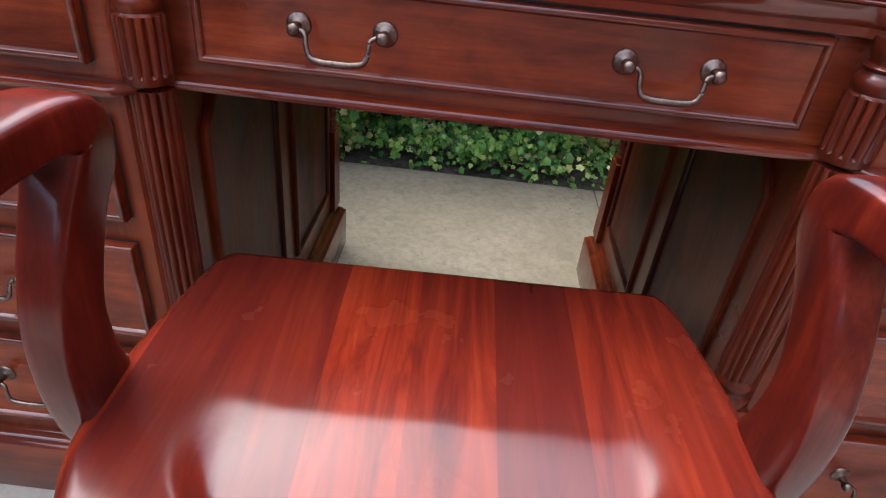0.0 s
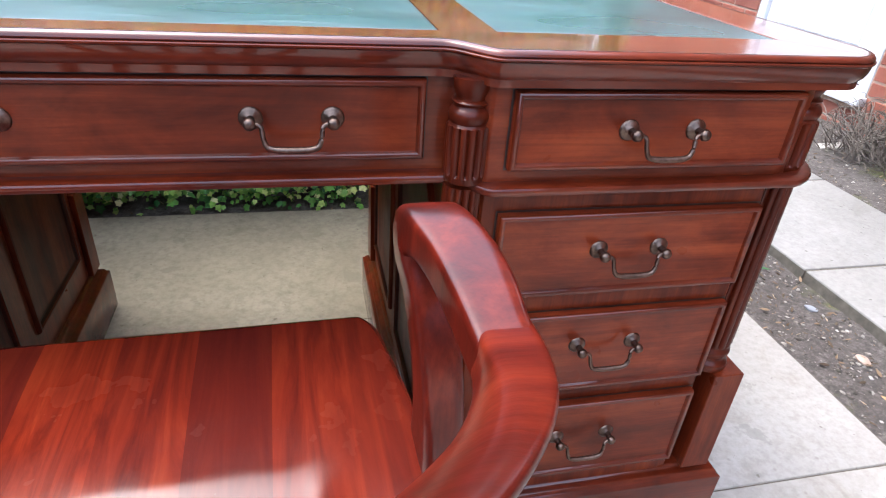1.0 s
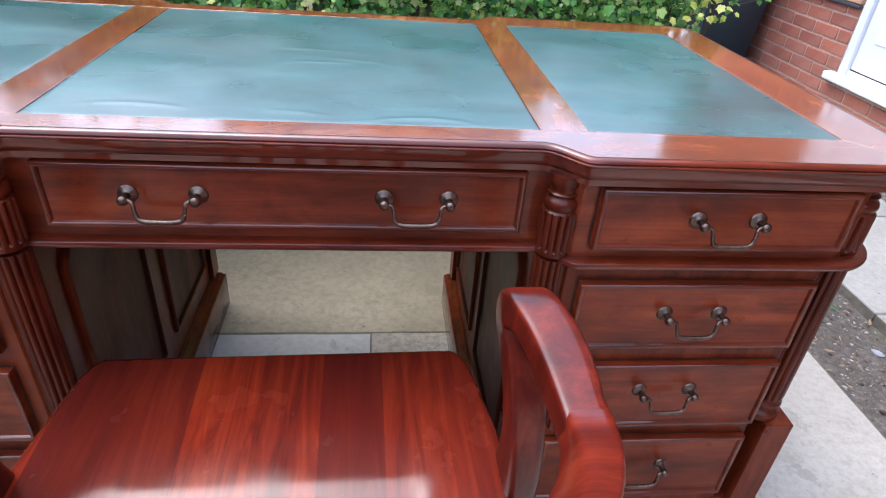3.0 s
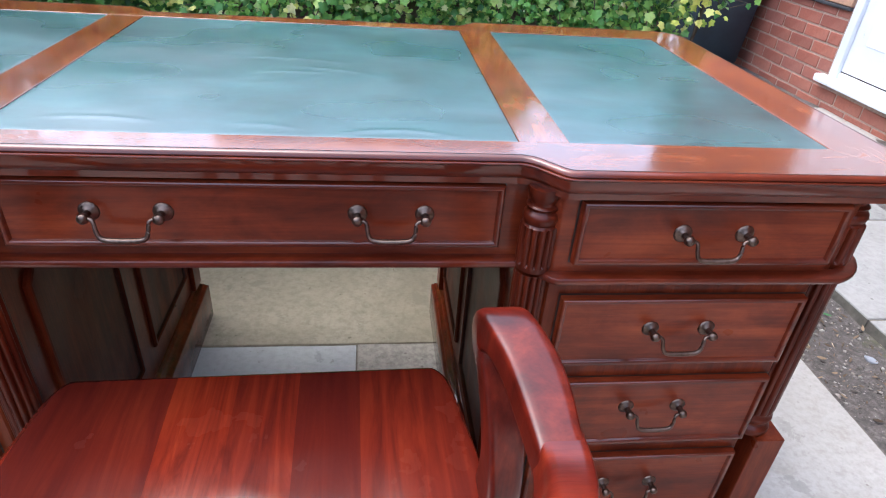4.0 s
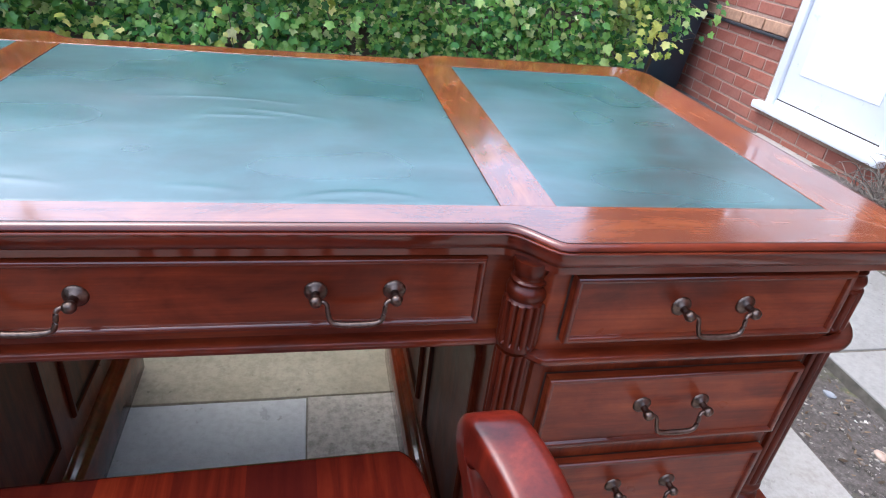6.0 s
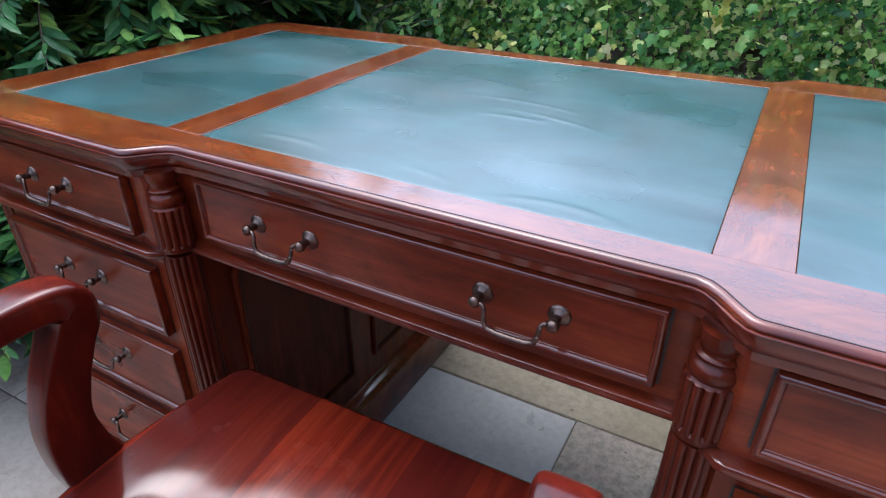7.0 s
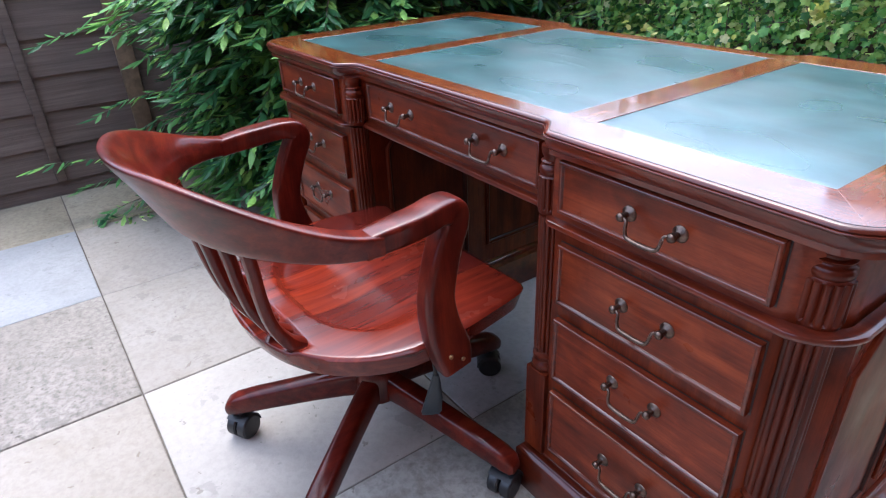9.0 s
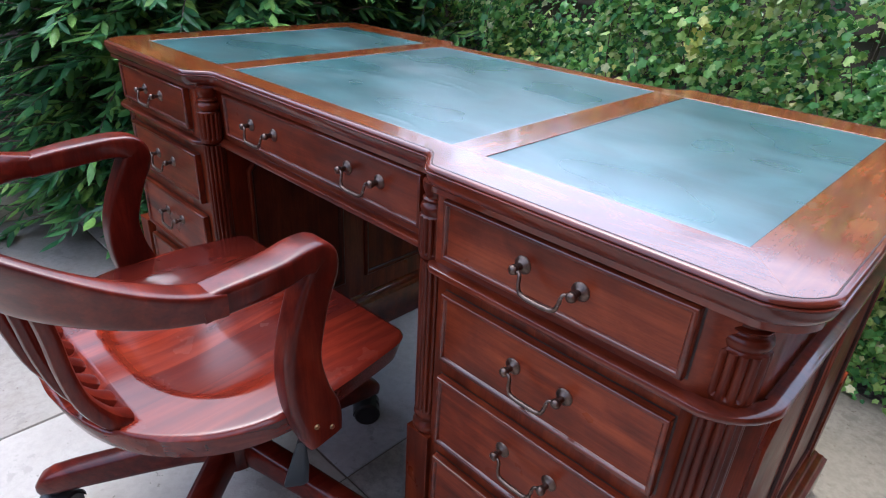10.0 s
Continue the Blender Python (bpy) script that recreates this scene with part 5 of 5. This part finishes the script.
def litter():
    bv = [(1.0, 0.1, 0.2), (-0.9, -0.2, 0.1), (0.2, 1.0, -0.1), (-0.1, -0.8, 0.2), (0.35, -0.25, 0.8), (-0.3, 0.3, 0.6), (0.1, 0.1, -0.9)]
    bf = [(0, 2, 4), (2, 5, 4), (2, 1, 5), (1, 3, 5), (3, 4, 5), (3, 0, 4), (0, 6, 2), (2, 6, 1), (1, 6, 3), (3, 6, 0)]

    def stones(n, xr, yr, lo, hi):
        m = []
        for i in range(n):
            x, y = rng.uniform(*xr), rng.uniform(*yr)
            s = lo + (hi - lo) * rng.random() ** 7
            rot = Euler(rng.uniform(0, 6.28, 3)).to_matrix()
            sc = Matrix.Diagonal((s * rng.uniform(0.6, 1.7), s, s * rng.uniform(0.18, 0.6)))
            r = (Euler((0, 0, rng.uniform(0, 6.28))).to_matrix() @ sc @ rot).to_4x4()
            r.translation = (x, y, ground_height(x, y) + s * 0.05)
            m.append(np.array(r))
        return m

    ob = new("pebbles", scatter_mesh("pebbles", bv, bf, stones(5200, (1.30, 1.565), (-1.1, 0.95), 0.0011, 0.010) + stones(5500, (2.18, 2.78), (-0.9, 2.6), 0.0011, 0.010) + stones(900, (1.65, 2.75), (2.0, 3.1), 0.003, 0.018), False))
    ob.data.materials.append(pebble)
    tagged(ob, "scattered pebbles and stone chips on the soil", "pebbles", kind="stuff")
    pos = []
    for n, xr, yr in ((750, (1.30, 1.565), (-1.1, 0.95)), (900, (2.18, 2.78), (-0.9, 2.4)), (200, (1.7, 2.75), (1.9, 3.1)), (90, (-1.0, 1.2), (0.84, 0.93))):
        for i in range(n):
            x, y = rng.uniform(*xr), rng.uniform(*yr)
            pos.append((x, y, ground_height(x, y) + 0.008))
    pos = np.array(pos)
    k = len(pos)
    ang = rng.uniform(0, 6.28, k)
    me = scatter_mesh("fallen_leaves", LONG_V, LONG_F, frames_from(pos, np.tile([0, 0, 1.0], (k, 1)), np.c_[np.cos(ang), np.sin(ang), np.zeros(k)], 0.006 + 0.022 * rng.random(k) ** 2.5, rng, 0.5))
    ob = new("fallen_leaves", me)
    me.materials.append(dry_leaf)
    tagged(ob, "dry brown fallen leaves and bark scraps", "leaves", kind="stuff")


litter()


def weeds(name, label, x, y, z, n, spread, hgt):
    ang, rad = rng.uniform(0, 6.28, n), spread * np.sqrt(rng.random(n))
    pos = np.c_[x + rad * np.cos(ang), y + rad * np.sin(ang), z + rng.random(n) * hgt]
    me = scatter_mesh(name, LONG_V, LONG_F, frames_from(pos, np.tile([0, 0, 1.0], (n, 1)), np.c_[np.cos(ang), np.sin(ang), 0.5 + 0 * ang], rng.uniform(0.015, 0.032, n), rng, 0.4))
    ob = new(name, me)
    me.materials.append(ivy_leaf)
    tagged(ob, label, "weed", kind="stuff")


weeds("weed", "small green weed on the soil", 2.395, 0.715, 0.010, 26, 0.05, 0.03)
weeds("weed", "low green weeds by the path edge", 1.42, 0.42, -0.01, 40, 0.09, 0.03)
for x, y, z, a, tilt, s in ((2.555, 0.372, 0.045, 100, 50, 0.085), (2.54, 0.330, 0.020, 40, 15, 0.070), (2.585, 0.415, 0.060, 150, 65, 0.060), (1.40, -0.21, 0.004, 30, 0, 0.032)):
    verts = [(px * s * (1.5 + 0.3 * math.sin(9 * py)), py * s, (abs(px) * 0.9 + 0.25 * py * py) * s) for px, py, _ in LONG_V]
    ob = new("fallen_leaf", raw_mesh("fallen_leaf", verts, LONG_F, True))
    ob.data.materials.append(tan_leaf)
    thick = ob.modifiers.new("thickness", "SOLIDIFY")
    thick.thickness = 0.0008
    ob.matrix_basis = pose(x, y, z, tilt, 0, a)
    tagged(ob, "curled tan dead leaf lying on the dark soil", "leaf", "dead leaves")

weeds("weed", "low leafy weeds on the slabs by the fence", -1.75, -0.72, 0.004, 60, 0.10, 0.02)

for x, y, s, a in ((2.413, 0.647, 0.030, 20), (2.60, 2.75, 0.05, 70)):
    bm = boxed(-s, s, -s * 0.45, s * 0.45, 0, 0.006, 0.002)
    for v in bm.verts:
        v.co.z += 0.012 * noise.noise((v.co.x * 40, v.co.y * 40, x))
    ob = new("paper_scrap", mesh_from(bm, "paper_scrap"))
    ob.data.materials.append(paper)
    ob.matrix_basis = pose(x, y, ground_height(x, y) + 0.012, 0, 0, a)
    tagged(ob, "crumpled white paper scrap lying on the soil", "litter")

for x, y, s, tone in ((1.461, -0.059, 0.017, stone_pink), (1.529, -0.459, 0.022, stone_tan), (1.327, -0.468, 0.023, stone_grey), (1.50, 0.16, 0.014, stone_grey), (1.42, -0.20, 0.013, stone_pink), (1.36, -0.60, 0.017, stone_pink), (2.42, 0.30, 0.015, stone_grey)):
    bm = bmesh.new()
    bmesh.ops.create_icosphere(bm, subdivisions=3, radius=1.0)
    for v in bm.verts:
        v.co *= 1 + 0.28 * noise.noise(v.co * 1.1 + Vector((x * 30, y * 30, 0)))
        v.co.x, v.co.y, v.co.z = v.co.x * s * 1.25, v.co.y * s * 0.85, v.co.z * s * 0.38
    ob = new("stone", mesh_from(bm, "stone", 60))
    ob.data.materials.append(tone)
    ob.matrix_basis = pose(x, y, ground_height(x, y) + s * 0.15, 0, 0, 60 * x + 200 * y)
    tagged(ob, {stone_tan: "rounded mossy brown stone lying on the dark soil", stone_grey: "rounded blue-grey stone half sunk in the soil", stone_pink: "small pale pinkish stone chip on the soil"}[tone], "stone", "loose stones")

# ---- paving and bricks, piece by piece ----
patio = thing("pavement_patio", "patio of weathered square concrete slabs", "paving", kind="structure")
path = thing("pavement_path", "raised garden path of pale concrete slabs", "paving", kind="structure")
slab_cache = {}
part("joint_bed", boxed(-2.255, 1.294, -3.39, 0.843, -0.055, -0.0040), mortar_dark, patio, "sandy dark joints", 0)


def slab_shape(w, d, h):
    key = (round(w, 3), round(d, 3), h)
    if key not in slab_cache:
        bm = bmesh.new()
        rect = [(-w / 2, -d / 2), (w / 2, -d / 2), (w / 2, d / 2), (-w / 2, d / 2)]
        fine = []
        for (x0, y0), (x1, y1) in zip(rect, rect[1:] + rect[:1]):
            for i in range(9):
                f = i / 9
                x, y = x0 + (x1 - x0) * f, y0 + (y1 - y0) * f
                k = 0.0022 * noise.noise((x * 23, y * 23, w + d))
                fine.append((x - math.copysign(abs(k), x) * (abs(abs(x) - w / 2) < 1e-6), y - math.copysign(abs(k), y) * (abs(abs(y) - d / 2) < 1e-6)))
        loft(bm, [[(x, y, -h) for x, y in fine], [(x, y, -0.005) for x, y in fine], [(x, y, -0.0012) for x, y in inset(fine, 0.0012)], [(x, y, 0) for x, y in inset(fine, 0.003)]], True, True)
        slab_cache[key] = mesh_from(bm, "slab", 60)
    return slab_cache[key]


def slab(parent, x0, x1, y0, y1, z, mat, h=0.05, edge=None):
    g = 0.0013
    me = slab_shape(x1 - x0 - 2 * g, y1 - y0 - 2 * g, h).copy()
    me.materials.append(mat)
    if edge:
        me.materials.append(edge)
        for f in me.polygons[:36]:
            f.material_index = 1
    ob = part("slab", me, mat, parent)
    ob.location = ((x0 + x1) / 2, (y0 + y1) / 2, z)
    ob.rotation_euler = (rb.uniform(-0.0015, 0.0015), rb.uniform(-0.0015, 0.0015), 0)


XJ = [-2.24, -1.755, -1.125, -0.510, 0.094, 0.692, 1.290]
ROWS_Y = [-3.40, -2.79, -2.18, -1.575, -0.968, -0.340, 0.250]
KIND = {(3, 0): slab_yellow, (3, 1): slab_blue, (3, 2): slab_grit, (3, 3): slab_cream, (3, 4): slab_cream, (3, 5): slab_pale,
        (4, 0): slab_yellow, (4, 1): slab_cream, (4, 2): slab_cream, (4, 3): slab_white, (4, 4): slab_mottle, (4, 5): slab_pale,
        (5, 0): slab_blue, (5, 1): slab_cream, (5, 2): slab_cream, (5, 3): slab_blue, (5, 4): slab_grit, (5, 5): slab_pale}
for j in range(6):
    for i in range(6):
        slab(patio, XJ[i], XJ[i + 1], ROWS_Y[j], ROWS_Y[j + 1], rb.uniform(-0.0015, 0.0015), KIND.get((j, i), rb.choice((slab_cream, slab_mottle, slab_pale))))
for x0, x1 in ((-2.24, -1.42), (-1.42, -0.512), (-0.512, 0.40), (0.40, 1.296)):
    slab(patio, x0, x1, 0.250, 0.845, 0.0, slab_yellow)
for k in range(-6, 4):
    y0 = -0.317 + 0.607 * k
    slab(path, 1.574, 2.172, y0 + 0.002, y0 + 0.604, 0.028, slab_path, 0.060, edge_dirt_shade)
part("joint_bed", boxed(1.58, 2.166, -3.9, 2.09, -0.03, 0.0235), mortar_dark, path, "grey mortar joints", 0)

near = [b for b in brick_rows if -0.3 < b[1] < 3.3 and b[2] < 1.0]
rest = [b for b in brick_rows if b not in near]
for me, y, z in near:
    ob = part("brick", me, brick, house)
    ob.location = (WX + rb.uniform(-0.0015, 0.0015), y, z)
buff = brick_mesh(0.215, 0.065, 0.014)
buff.materials.append(buff_brick)
y = DY0 - 0.1135 - 0.225 * 20
while y < 4.1:
    if DY0 - 0.1 < y < DY0 + 0.15:
        y = DY1 + 0.1135
    if not DY0 - 0.1 < y < DY1 + 0.1:
        part("string_course_brick", buff, buff_brick, house).location = (WX, y, 0.6025)
    y += 0.225
# dark projecting strip just below the buff course
for y0, y1 in ((-5.9, DY0 - 0.004), (DY1 + 0.004, 4.1)):
    part("damp_course", boxed(WX - 0.026, WX + 0.05, y0, y1, 0.548, 0.566, 0.003), dark_strip, house, "dark strip under the buff course")
mats = np.zeros((len(rest), 4, 4))
mats[:, 0, 0] = mats[:, 2, 2] = mats[:, 3, 3] = 1
mats[:, 1, 1] = [1.0 if b[0] == full else 0.477 for b in rest]
mats[:, :3, 3] = [(WX, b[1], b[2]) for b in rest]
me = scatter_mesh("bricks", [v.co[:] for v in full.vertices], [tuple(p.vertices) for p in full.polygons], mats)
tagged(part("bricks", me, brick, house), kind="stuff")
